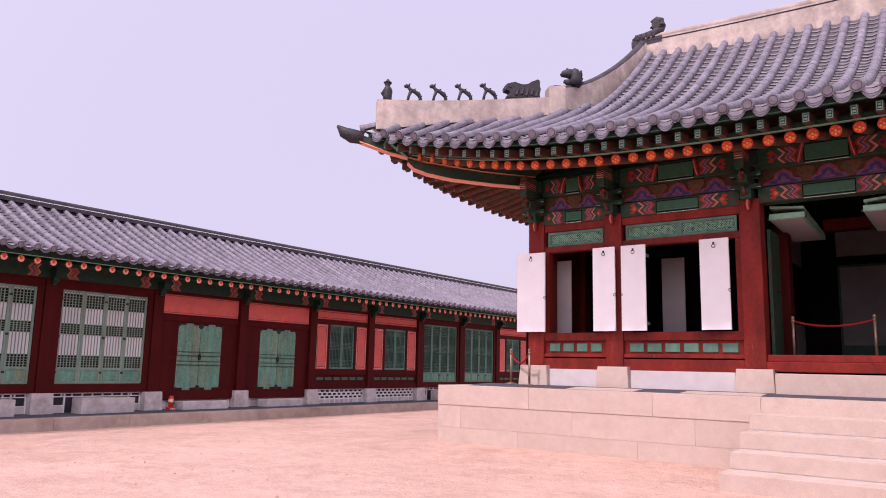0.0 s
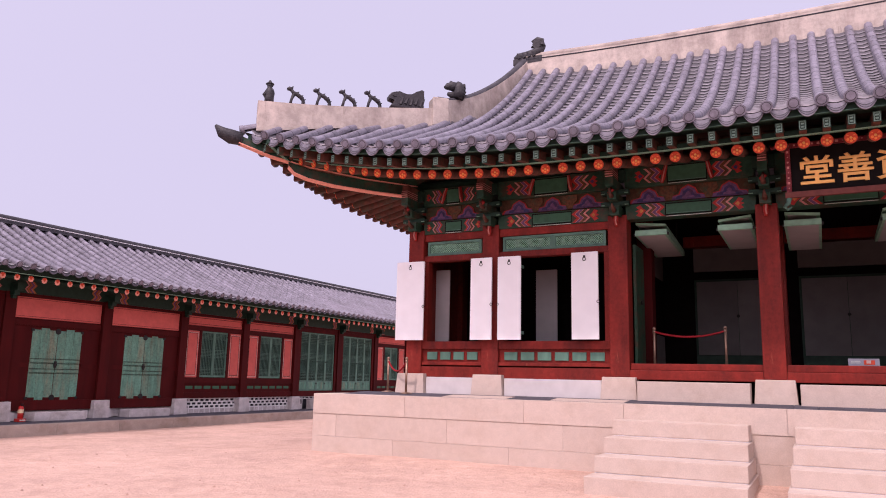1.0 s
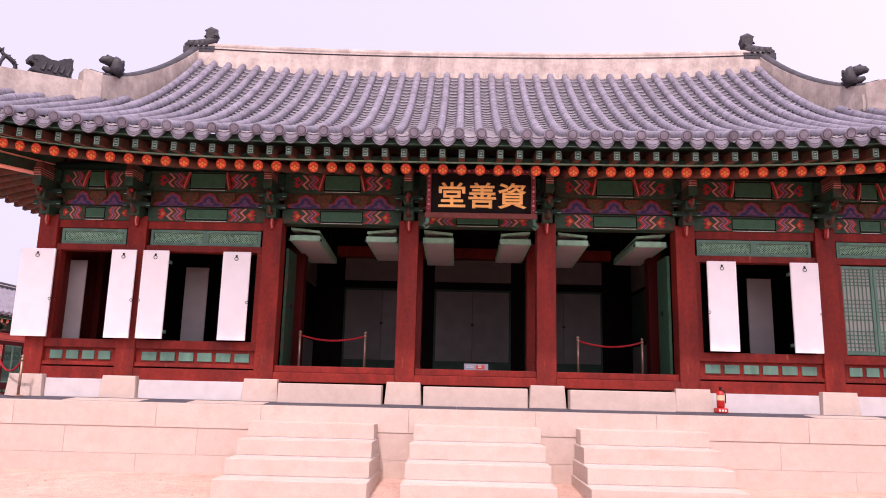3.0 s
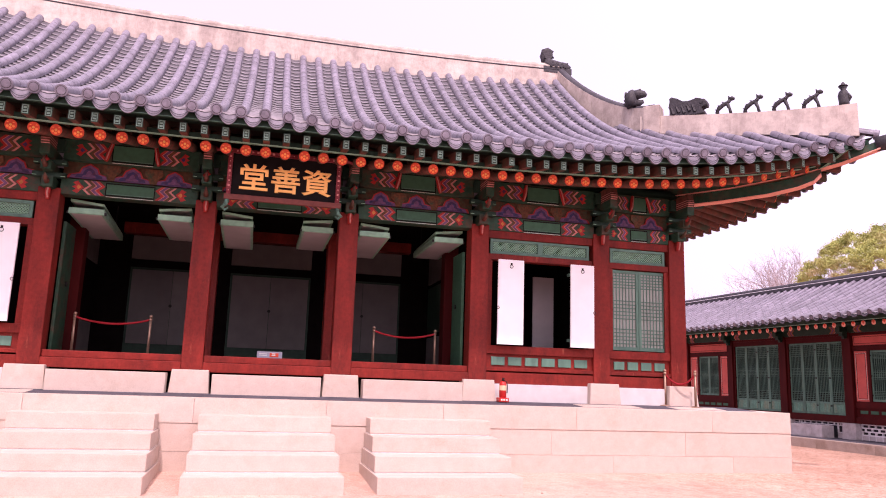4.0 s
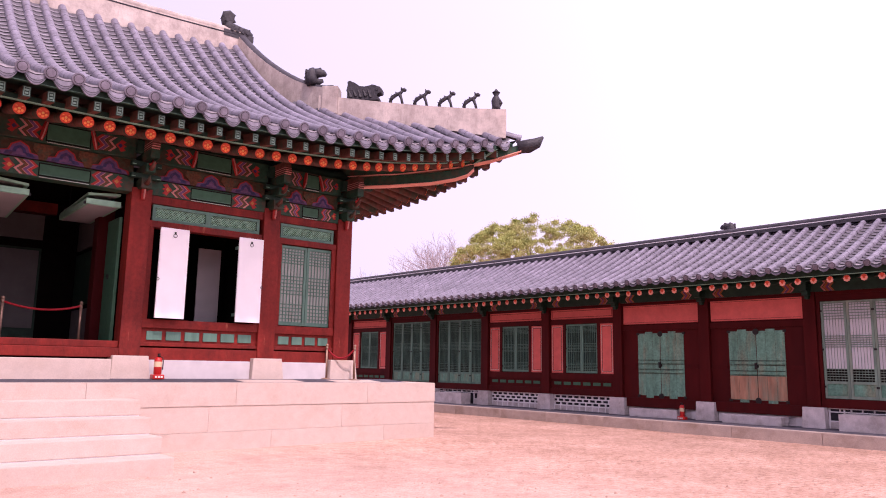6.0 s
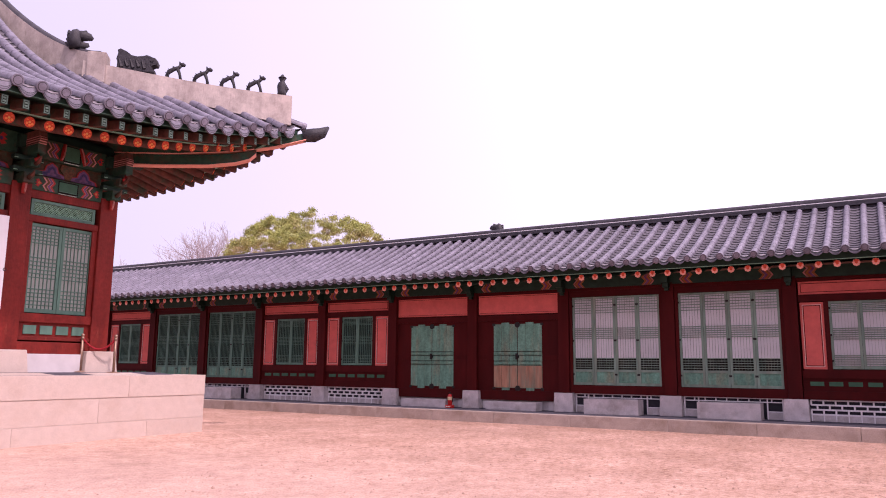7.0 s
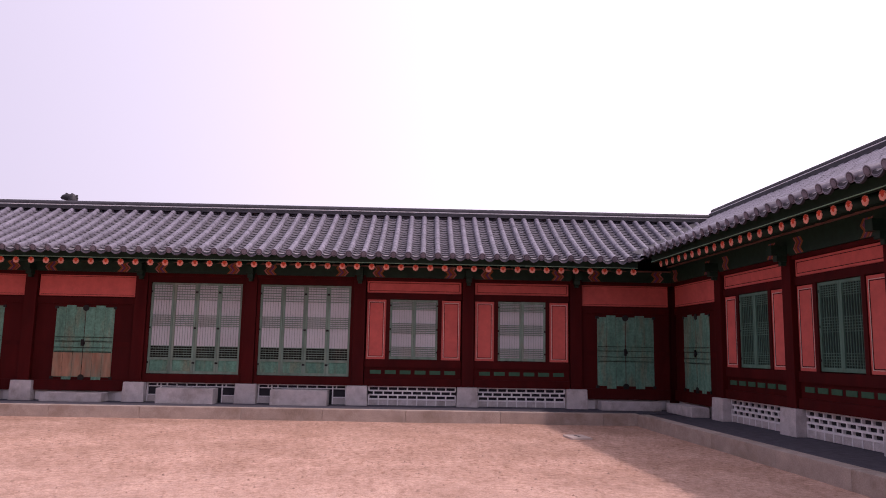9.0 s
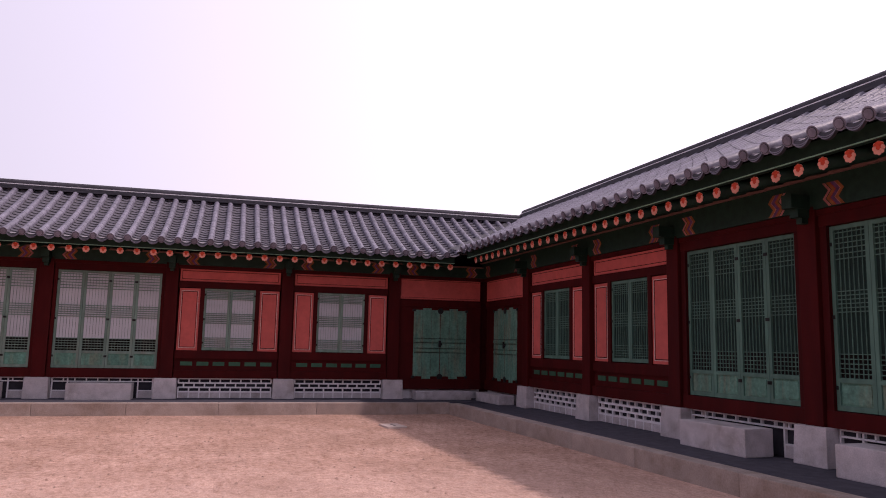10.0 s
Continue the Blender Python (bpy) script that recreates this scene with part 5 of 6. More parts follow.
def build_eaves():
    rnd_, sq = rafter_meshes()

    def place(x, n_step, face):
        """Rafters at x along the front (face 0) or the end eaves (1 west, 2 east)."""
        if face == 0:
            ex, ey, ez = x, eave_y(x), eave_z(x)
            anchor = Vector((math.copysign(max(0, abs(x) - 0) if abs(x) < 8.2 else 8.2, x), 17.2, 0)) if abs(x) > 8.2 else Vector((x, 17.2, 0))
            end = Vector((ex, ey, 0))
        else:
            s = -1 if face == 1 else 1
            ex, ey, ez = s * side_x(x), RIDGE_Y + x, side_z(side_x(x), x)
            q = max(-3.6, min(3.6, x))
            anchor = Vector((s * 6.4, RIDGE_Y + q, 0))
            end = Vector((ex, ey, 0))
        d = (anchor - end).normalized()
        rz = math.degrees(math.atan2(d.y, d.x)) - 90
        p = end + d * 0.20
        part("flying_rafter", sq, None, hall, m=pose(HC + p.x, p.y, ez - 0.30, 0, 0, rz))
        p = end + d * 0.74
        part("rafter", rnd_, None, hall, m=pose(HC + p.x, p.y, ez - 0.43, -1, 0, rz))

    n = 33
    for k in range(-n, n + 1):
        x = k * 0.345
        if abs(x) < 11.45:
            place(x, 0.345, 0)
    m = 20
    for k in range(-m, m + 1):
        q = k * 0.345
        if abs(q) < 6.85:
            place(q, 0.345, 1)
            place(q, 0.345, 2)
    # eave boards that follow the curve
    def board(name, inset, drop, h, mats, label=""):
        for face in range(3):
            bm = bmesh.new()
            prev = None
            for k in range(41):
                f = -1 + 2 * k / 40
                if face == 0:
                    x = f * 11.68
                    p = Vector((HC + x, eave_y(x) + inset, eave_z(x) - drop))
                    o = Vector((0, 0.07, 0))
                else:
                    s = -1 if face == 1 else 1
                    q = f * 7.06
                    p = Vector((HC + s * (side_x(q) - inset), RIDGE_Y + q, side_z(side_x(q), q) - drop))
                    o = Vector((-s * 0.07, 0, 0))
                ring = [bm.verts.new(v) for v in (p, p + o, p + o + Vector((0, 0, h)), p + Vector((0, 0, h)))]
                if prev:
                    for i in range(4):
                        bm.faces.new((prev[i], prev[(i + 1) % 4], ring[(i + 1) % 4], ring[i]))
                else:
                    bm.faces.new(ring)
                prev = ring
            bm.faces.new(prev)
            part(name, bm, mats, hall, label)

    board("eave_board", 0.10, 0.175, 0.105, "green_dark", "dark green eave board")
    board("rafter_board", 0.62, 0.335, 0.10, "green_dark", "dark green board over the round rafters")
    board("eave_line", 0.612, 0.335, 0.014, "mint")
    board("eave_line", 0.092, 0.175, 0.010, "green")
    # boarding over the rafters
    for face in range(3):
        bm = bmesh.new()
        rows = []
        for k in range(31):
            f = -1 + 2 * k / 30
            r = []
            for v in (0.12, 1.0, 2.4):
                if face == 0:
                    x = f * 11.6
                    v = min(v, max(0.14, 23.4 - abs(x) - eave_y(x)))
                    r.append(bm.verts.new((HC + x * (1 - 0.03 * v), eave_y(x) + v, eave_z(x) - 0.21 + v * 0.25 - (eave_z(x) - 6.08) * 0.16 * v)))
                else:
                    s = -1 if face == 1 else 1
                    q = f * 7.0
                    v = min(v, max(0.14, side_x(q) - 4.82 - abs(q)))
                    r.append(bm.verts.new((HC + s * (side_x(q) - v), RIDGE_Y + q * (1 - 0.05 * v), side_z(side_x(q), q) - 0.21 + v * 0.25 - abs(f) ** 4 * 0.14 * v)))
            rows.append(r)
        for a, b in zip(rows, rows[1:]):
            for i in range(2):
                bm.faces.new((a[i], a[i + 1], b[i + 1], b[i])).material_index = 1 - i
        part("roof_boarding", bm, ["soffit", "green_dark"], hall)
    # corner rafters: two deep beams, one over the other, with a carved end tile
    def beam_along(pts, w, hs, drop=0.0, fixed=None):
        bm = bmesh.new()
        prev = None
        for k, (x, y, z) in enumerate(pts):
            side = Vector((w, w * sgn, 0)) * 0.7071
            h = hs[k]
            p = Vector((x, y, z))
            lo, hi = (-h / 2 - drop, -h / 2 - drop + fixed) if fixed else (-h / 2, h / 2)
            ring = [bm.verts.new(p + o) for o in (-side + Vector((0, 0, lo)), side + Vector((0, 0, lo)), side + Vector((0, 0, hi)), -side + Vector((0, 0, hi)))]
            if prev:
                for i in range(4):
                    bm.faces.new((prev[i], prev[(i + 1) % 4], ring[(i + 1) % 4], ring[i]))
            else:
                bm.faces.new(ring)
            prev = ring
        bm.faces.new(prev[::-1])
        return bm

    for s in (-1, 1):
        sgn = s
        up = [(HC + s * 11.80, 11.80, 6.73), (HC + s * 11.3, 12.3, 6.52), (HC + s * 10.7, 12.9, 6.36), (HC + s * 9.8, 13.8, 6.23), (HC + s * 8.8, 14.8, 6.17)]
        hs = [0.17, 0.19, 0.21, 0.22, 0.22]
        cr = part("corner_rafter", beam_along(up, 0.09, hs), "green_beam", hall, "deep green corner rafter with a pink lower edge")
        part("painted_edge", beam_along(up, 0.105, hs, 0.008, 0.022), "flower_pale", cr, "pale orange painted lower edge")
        low = [(HC + s * 11.02, 12.58, 6.28), (HC + s * 10.92, 12.68, 6.19), (HC + s * 10.7, 12.9, 6.10), (HC + s * 10.3, 13.3, 6.02), (HC + s * 9.6, 14.0, 5.96), (HC + s * 8.8, 14.8, 5.93)]
        hs = [0.10, 0.20, 0.22, 0.24, 0.24, 0.24]
        lr = part("lower_corner_rafter", beam_along(low, 0.10, hs), "green_beam", cr)
        part("painted_edge", beam_along(low, 0.115, hs, 0.008, 0.022), "flower_pale", lr, "pale orange painted lower edge")
        bm = bmesh.new()
        tube(bm, [(HC + s * 11.74, 11.86, 6.76), (HC + s * 11.92, 11.68, 6.79), (HC + s * 12.06, 11.54, 6.87), (HC + s * 12.16, 11.44, 7.01)], [0.15, 0.17, 0.13, 0.03], 8)
        part("corner_tile", bm, "black_clay", cr, "black carved clay cap on the corner rafter")


def build_roof():
    n = 29
    pitch = 0.398
    lobe_mesh = mesh_of("eave_tile", lobe(pitch / 2 - 0.03, 0.165), ["tile", "tile_dark", "lime"])
    for k in range(-n, n + 1):
        x = k * pitch
        ya, yb = eave_y(x), roof_end(x)
        if yb - ya < 0.15:
            continue
        part("cover_tile", tile_row([(HC + x, y, roof_z(x, y) + 0.01) for y in [ya + (yb - ya) * j / 14 for j in range(15)]], 0.092, 0.36), ["tile", "tile_dark"], hall)
    for k in range(-n, n):
        x = (k + 0.5) * pitch
        dz = eave_z(x + 0.1) - eave_z(x - 0.1)
        dy = eave_y(x + 0.1) - eave_y(x - 0.1)
        part("eave_tile", lobe_mesh, None, hall, m=pose(HC + x, eave_y(x) + 0.035, eave_z(x) - 0.015, 0, -math.degrees(math.atan2(dz, 0.2)), math.degrees(math.atan2(dy, 0.2))))
    me = pan_tiles(lambda x: eave_y(x - HC), lambda x: max(eave_y(x - HC) + 0.1, roof_end(x - HC)), lambda x, y: roof_z(x - HC, y), 2 * n, pitch, HC - n * pitch)
    tagged(part("concave_tiles", me, None, hall), kind="stuff")
    # end slopes and the back slope
    def sub_slope(face):
        bm = bmesh.new()
        s = -1 if face == 1 else 1
        top = 7.9
        cnt = 18
        for k in range(-cnt, cnt + 1):
            q = k * pitch
            if abs(q) > SHALF - 0.1:
                continue
            xe = side_x(q)
            lim = top if abs(q) < 3.98 else max(xe - 4.0, 4.62 + abs(q))
            if xe - lim < 0.2:
                continue
            path = [(HC + s * p, RIDGE_Y + q, side_z(p, q) + 0.01) for p in [xe + (lim - xe) * j / 8 for j in range(9)]]
            part("cover_tile", tile_row(path, 0.092, 0.36), ["tile", "tile_dark"], hall)
            part("eave_tile", lobe_mesh, None, hall, m=pose(HC + s * (side_x(q + pitch / 2) + 0.01), RIDGE_Y + q + pitch / 2, side_z(side_x(q + pitch / 2), q + pitch / 2), 0, 0, 90 * s))
        rows = []
        for k in range(41):
            q = -SHALF + 2 * SHALF * k / 40
            xe = side_x(q)
            lim = top if abs(q) < 3.98 else min(xe, 4.62 + abs(q))
            rows.append([bm.verts.new((HC + s * p, RIDGE_Y + q, side_z(p, q) - 0.02)) for p in [xe + (lim - xe) * j / 6 for j in range(7)]])
        for a, b in zip(rows, rows[1:]):
            for j in range(6):
                bm.faces.new((a[j], a[j + 1], b[j + 1], b[j]))
        part("end_slope", bm, "tile_dark", hall)

    sub_slope(1)
    sub_slope(2)
    bm = bmesh.new()
    rows = []
    for k in range(61):
        x = -11.7 + 23.4 * k / 60
        ya, yb = eave_y(x), roof_end(x)
        rows.append([bm.verts.new((HC + x, BACK - y, roof_z(x, y))) for y in [ya + (yb - ya) * j / 10 for j in range(11)]])
    for a, b in zip(rows, rows[1:]):
        for j in range(10):
            bm.faces.new((a[j], a[j + 1], b[j + 1], b[j]))
    part("back_slope", bm, "tile", hall, "grey tiled back slope")
    # gable walls
    for s in (-1, 1):
        bm = bmesh.new()
        pts = [(16.3, 7.5), (RIDGE_Y, 9.9), (BACK - 16.3, 7.5)]
        f = [bm.verts.new((HC + s * 7.85, y, z)) for y, z in pts]
        g = [bm.verts.new((HC + s * 7.65, y, z)) for y, z in pts]
        bm.faces.new(f)
        bm.faces.new(g[::-1])
        for i in range(3):
            j = (i + 1) % 3
            bm.faces.new((f[i], g[i], g[j], f[j]))
        part("gable_wall", bm, "red", hall)


def ridge_wall(name, path, heights, half, label, cap=True):
    """A plastered ridge: path gives its foot; heights its height; with a tile cap along the top."""
    bm = bmesh.new()
    prev = None
    P = [Vector(p) for p in path]
    tops = []
    for i, p in enumerate(P):
        d = P[min(i + 1, len(P) - 1)] - P[max(i - 1, 0)]
        side = Vector((-d.y, d.x, 0)).normalized() * half
        h = Vector((0, 0, heights[i]))
        ring = [bm.verts.new(v) for v in (p - side, p + side, p + side * 0.92 + h, p - side * 0.92 + h)]
        tops.append(p + h)
        if prev:
            for k in range(4):
                bm.faces.new((prev[k], prev[(k + 1) % 4], ring[(k + 1) % 4], ring[k]))
        else:
            bm.faces.new(ring)
        prev = ring
    bm.faces.new(prev)
    ob = part(name, bm, "plaster", hall, label)
    if cap == "line":
        bm = bmesh.new()
        tube(bm, [t + Vector((0, 0, -0.06)) for t in tops], half * 1.06, 4, flat=1.0)
        part("ridge_line", bm, "tile_dark", ob)
        bm = bmesh.new()
        tube(bm, [t + Vector((0, 0, 0.035)) for t in tops], half * 0.9, 8, flat=1.0)
        part("ridge_cap", bm, "plaster", ob)
    elif cap:
        bm = bmesh.new()
        tube(bm, [t + Vector((0, 0, -0.015)) for t in tops], half * 0.66, 8, flat=1.3)
        part("ridge_cap", bm, "tile_dark", ob)
    return tops


def build_ridges():
    n = 30
    path, hs = [], []
    for k in range(n + 1):
        x = -7.75 + 15.5 * k / n
        f = abs(x) / 7.75
        path.append((HC + x, RIDGE_Y, 9.70 + 0.10 * f ** 2))
        hs.append(0.95 + 0.08 * f ** 3)
    ridge_wall("main_ridge", path, hs, 0.15, "long weathered lime-plastered main ridge", "line")
    for s in (-1, 1):
        # falling ridge
        pts, hs = [], []
        for k in range(17):
            f = k / 16
            x = 7.80 + 0.80 * f ** 1.3
            y = RIDGE_Y + 0.1 - (RIDGE_Y - 15.0) * f
            z = roof_z(min(x, 7.7), max(y, eave_y(x))) - 0.05
            ztop = 8.34 + (10.92 - 8.34) * (1 - f) ** 1.45
            z = min(z, ztop - 0.35) - 0.5 * f
            pts.append((HC + s * x, y, z))
            hs.append(ztop - z)
        ridge_wall("falling_ridge", pts, hs, 0.15, "curved plastered falling ridge")
        # end block and hip ridge
        pts, hs = [], []
        for k in range(13):
            f = k / 12
            x = 8.35 + (11.55 - 8.35) * f
            y = 23.6 - x
            zt = 8.10 - 0.60 * f + 0.16 * f ** 3
            z = roof_z(x, y) - 0.05
            pts.append((HC + s * x, y, z))
            hs.append(max(0.3, zt - z))
        ridge_wall("hip_ridge", pts, hs, 0.14, "straight plastered hip ridge", cap=False)
        bm = tile_row([(HC + s * (11.74 - 0.09 * j), 11.86 + 0.09 * j, 6.97 + 0.04 * j) for j in range(6)], 0.095, 0.3)
        part("cover_tile", bm, "tile", hall)
        part("ridge_block", bevelled(-0.2, 0.2, -0.2, 0.2, 7.6, 8.31, 0.03), "plaster", hall, m=pose(HC + s * 8.55, 15.05, 0, 0, 0, 45))


build_hall_frame()
build_beams()
build_eaves()
build_roof()
build_ridges()
build_inside()
build_shutters()
build_lifted_doors()


# ---- smaller things ----
def build_plaque():
    t = thing("name_plaque", "black name plaque with gilt characters in a carved red frame", "plaque", at=pose(HC + 0.04, 13.78, 4.87, 6, 0, 0))
    w = 1.04
    part("board", bevelled(-w + 0.08, w - 0.08, -0.02, 0.03, 0.11, 0.87, 0.004), "black", t)
    bm = bmesh.new()
    n = 12
    for (a, b, c, d) in ((-w, w, 0.87, 0.95), (-w - 0.0, -w + 0.08, 0.10, 0.87), (w - 0.08, w, 0.10, 0.87)):
        vs = box(bm, a, b, -0.07, 0.03, c, d)
    part("frame", bm, "frame_red", t, "dark red frame dotted with flowers")
    part("lower_rail", bevelled(-w - 0.03, w + 0.03, -0.10, 0.03, 0.0, 0.10, 0.01), "rail_brown", t)
    for s in (-1, 1):
        bm = bmesh.new()
        tube(bm, [(s * (w - 0.03), -0.05, 0.0), (s * (w - 0.01), -0.06, -0.09), (s * (w + 0.05), -0.06, -0.15), (s * (w + 0.0), -0.06, -0.20), (s * (w - 0.06), -0.06, -0.16)], [0.05, 0.04, 0.035, 0.025, 0.012], 7)
        part("scroll", bm, "green", t, "curled blue-green scroll at the frame's foot")
        bm = bmesh.new()
        tube(bm, [(s * (w - 0.02), -0.04, 0.88), (s * (w + 0.10), -0.05, 0.93), (s * (w + 0.20), -0.05, 0.90), (s * (w + 0.24), -0.05, 0.97)], [0.05, 0.045, 0.035, 0.012], 7)
        part("horn", bm, "frame_red", t)
    bm = bmesh.new()
    for k in range(22):
        x = -w + 0.06 + (2 * w - 0.12) * k / 21
        r = 0.009 + 0.006 * ((k * 7) % 3)
        box(bm, x - r, x + r, -0.074, -0.068, 0.91 - r, 0.91 + r)
    for k in range(8):
        z = 0.17 + 0.09 * k
        for x in (-w + 0.04, w - 0.04):
            r = 0.009 + 0.005 * ((k * 5) % 3)
            box(bm, x - r, x + r, -0.074, -0.068, z - r, z + r)
    tagged(part("flower_dots", bm, "rose", t), kind="stuff")
    for ch, x in (("\u5802", -0.56), ("\u5584", 0.02), ("\u8cc7", 0.60)):
        cu = bpy.data.curves.new("glyph", "FONT")
        cu.body = ch
        cu.align_x = "CENTER"
        cu.size = 0.57
        cu.extrude = 0.004
        cu.bevel_depth = 0.011
        cu.bevel_resolution = 0
        tmp = bpy.data.objects.new("glyph", cu)
        scene.collection.objects.link(tmp)
        me = bpy.data.meshes.new_from_object(tmp.evaluated_get(bpy.context.evaluated_depsgraph_get()))
        bpy.data.objects.remove(tmp)
        me.materials.clear()
        me.materials.append(M["gold"])
        part("character", me, None, t, "gilt character", pose(x, -0.03, 0.25, 90, 0, 0) @ Matrix.Diagonal((1.0, 0.92, 1, 1)))
    bm = bmesh.new()
    for s in (-1, 1):
        box(bm, s * 0.7 - 0.02, s * 0.7 + 0.02, 0.02, 0.95, 0.72, 0.76)
    part("stay", bm, "iron", t)


build_plaque()


def build_stanchions():
    def post_mesh():
        bm = bmesh.new()
        tube(bm, [(0, 0, 0.0), (0, 0, 0.012), (0, 0, 0.03)], [0.14, 0.135, 0.04], 16)
        tube(bm, [(0, 0, 0.02), (0, 0, 0.70)], 0.025, 10)
        tube(bm, [(0, 0, 0.66), (0, 0, 0.72)], 0.03, 10)
        tube(bm, [(0, 0, 0.715), (0, 0, 0.735), (0, 0, 0.765), (0, 0, 0.785)], [0.012, 0.032, 0.032, 0.008], 10)
        return mesh_of("stanchion", bm, "brass")

    me = post_mesh()
    pairs = [((-3.64, 15.35, 2.0), (-2.27, 15.28, 2.0)), ((2.11, 15.28, 2.0), (3.45, 15.40, 2.0)), ((-9.42, 14.55, TOP), (-8.72, 14.15, TOP - 0.012)), ((8.42, 14.55, TOP), (8.90, 14.15, TOP - 0.012))]
    for i, (a, b) in enumerate(pairs):
        where = "on the board floor" if i < 2 else "at the terrace corner"
        for p in (a, b):
            ob = new("rope_stanchion", me)
            ob.matrix_basis = pose(HC + p[0], p[1], p[2])
            tagged(ob, "slim tarnished brass stanchion with a ball top " + where, "stanchion", "rope stanchions")
        bm = bmesh.new()
        A, B = Vector((HC + a[0], a[1], a[2] + 0.69)), Vector((HC + b[0], b[1], b[2] + 0.69))
        sag = 0.11 if i < 2 else 0.22
        pts = []
        for k in range(13):
            f = k / 12
            p = A.lerp(B, f)
            p.z -= sag * (1 - (2 * f - 1) ** 2)
            pts.append(p)
        tube(bm, pts, 0.02, 8)
        ob = new("barrier_rope", mesh_of("barrier_rope", bm, "rope"))
        tagged(ob, "sagging dark red rope between two brass stanchions", "rope", "barrier ropes")


build_stanchions()


def build_extinguishers():
    def one(x, y, z, rz, where):
        t = thing("fire_extinguisher", "small red fire extinguisher on a stand " + where, "fire extinguisher", "fire extinguishers", at=pose(x, y, z, 0, 0, rz) @ Matrix.Scale(0.88, 4))
        bm = bmesh.new()
        tube(bm, [(0, 0, 0.10), (0, 0, 0.12), (0, 0, 0.40), (0, 0, 0.45), (0, 0, 0.47)], [0.07, 0.082, 0.082, 0.06, 0.025], 16)
        part("cylinder", bm, "ext_red", t)
        bm = bmesh.new()
        tube(bm, [(0, 0, 0.26), (0, 0, 0.37)], 0.0835, 16, cap=False)
        part("label_band", bm, "label_cream", t, "cream paper label")
        bm = bmesh.new()
        tube(bm, [(0, 0, 0.46), (0, 0, 0.52)], 0.02, 8)
        box(bm, -0.015, 0.015, -0.10, 0.03, 0.52, 0.54)
        box(bm, -0.012, 0.012, -0.09, 0.02, 0.485, 0.50)
        part("valve", bm, "iron", t)
        bm = bmesh.new()
        tube(bm, [(0.02, 0, 0.48), (0.09, -0.01, 0.46), (0.105, -0.01, 0.36), (0.10, -0.01, 0.2)], 0.012, 7)
        part("hose", bm, "iron", t)
        part("stand", bevelled(-0.12, 0.12, -0.11, 0.11, 0.0, 0.10, 0.02), "ext_red", t, "red plastic stand")
        bm = bmesh.new()
        for x_ in (-0.06, 0.0, 0.06):
            box(bm, x_ - 0.02, x_ + 0.02, -0.114, -0.109, 0.03, 0.07)
        part("lettering_bar", bm, "white_paint", t)

    one(HC + 4.60, 14.22, TOP - 0.004, 0, "beside the hall's plinth")
    one(19.13, 12.22, KH - 0.006, -90, "below the gallery doors")
    one(-19.25, 12.82, KH - 0.006, 90, "beside the gallery plinth")


build_extinguishers()


def build_notice():
    t = thing("floor_sign", "small grey notice board with red and white marks on the threshold", "sign", at=pose(HC + 0.02, 14.9, 2.03, -12, 0, 0))
    part("board", bevelled(-0.24, 0.24, -0.02, 0.02, 0.0, 0.13, 0.006), "grey_board", t)
    bm = bmesh.new()
    box(bm, 0.0, 0.17, -0.024, -0.019, 0.02, 0.10)
    part("red_patch", bm, "flower_red", t)
    bm = bmesh.new()
    for z in (0.045, 0.075):
        box(bm, 0.04, 0.11, -0.028, -0.023, z, z + 0.018)
        box(bm, -0.20, -0.05, -0.024, -0.019, z, z + 0.012)
    part("lettering_bar", bm, "white_paint", t)


build_notice()


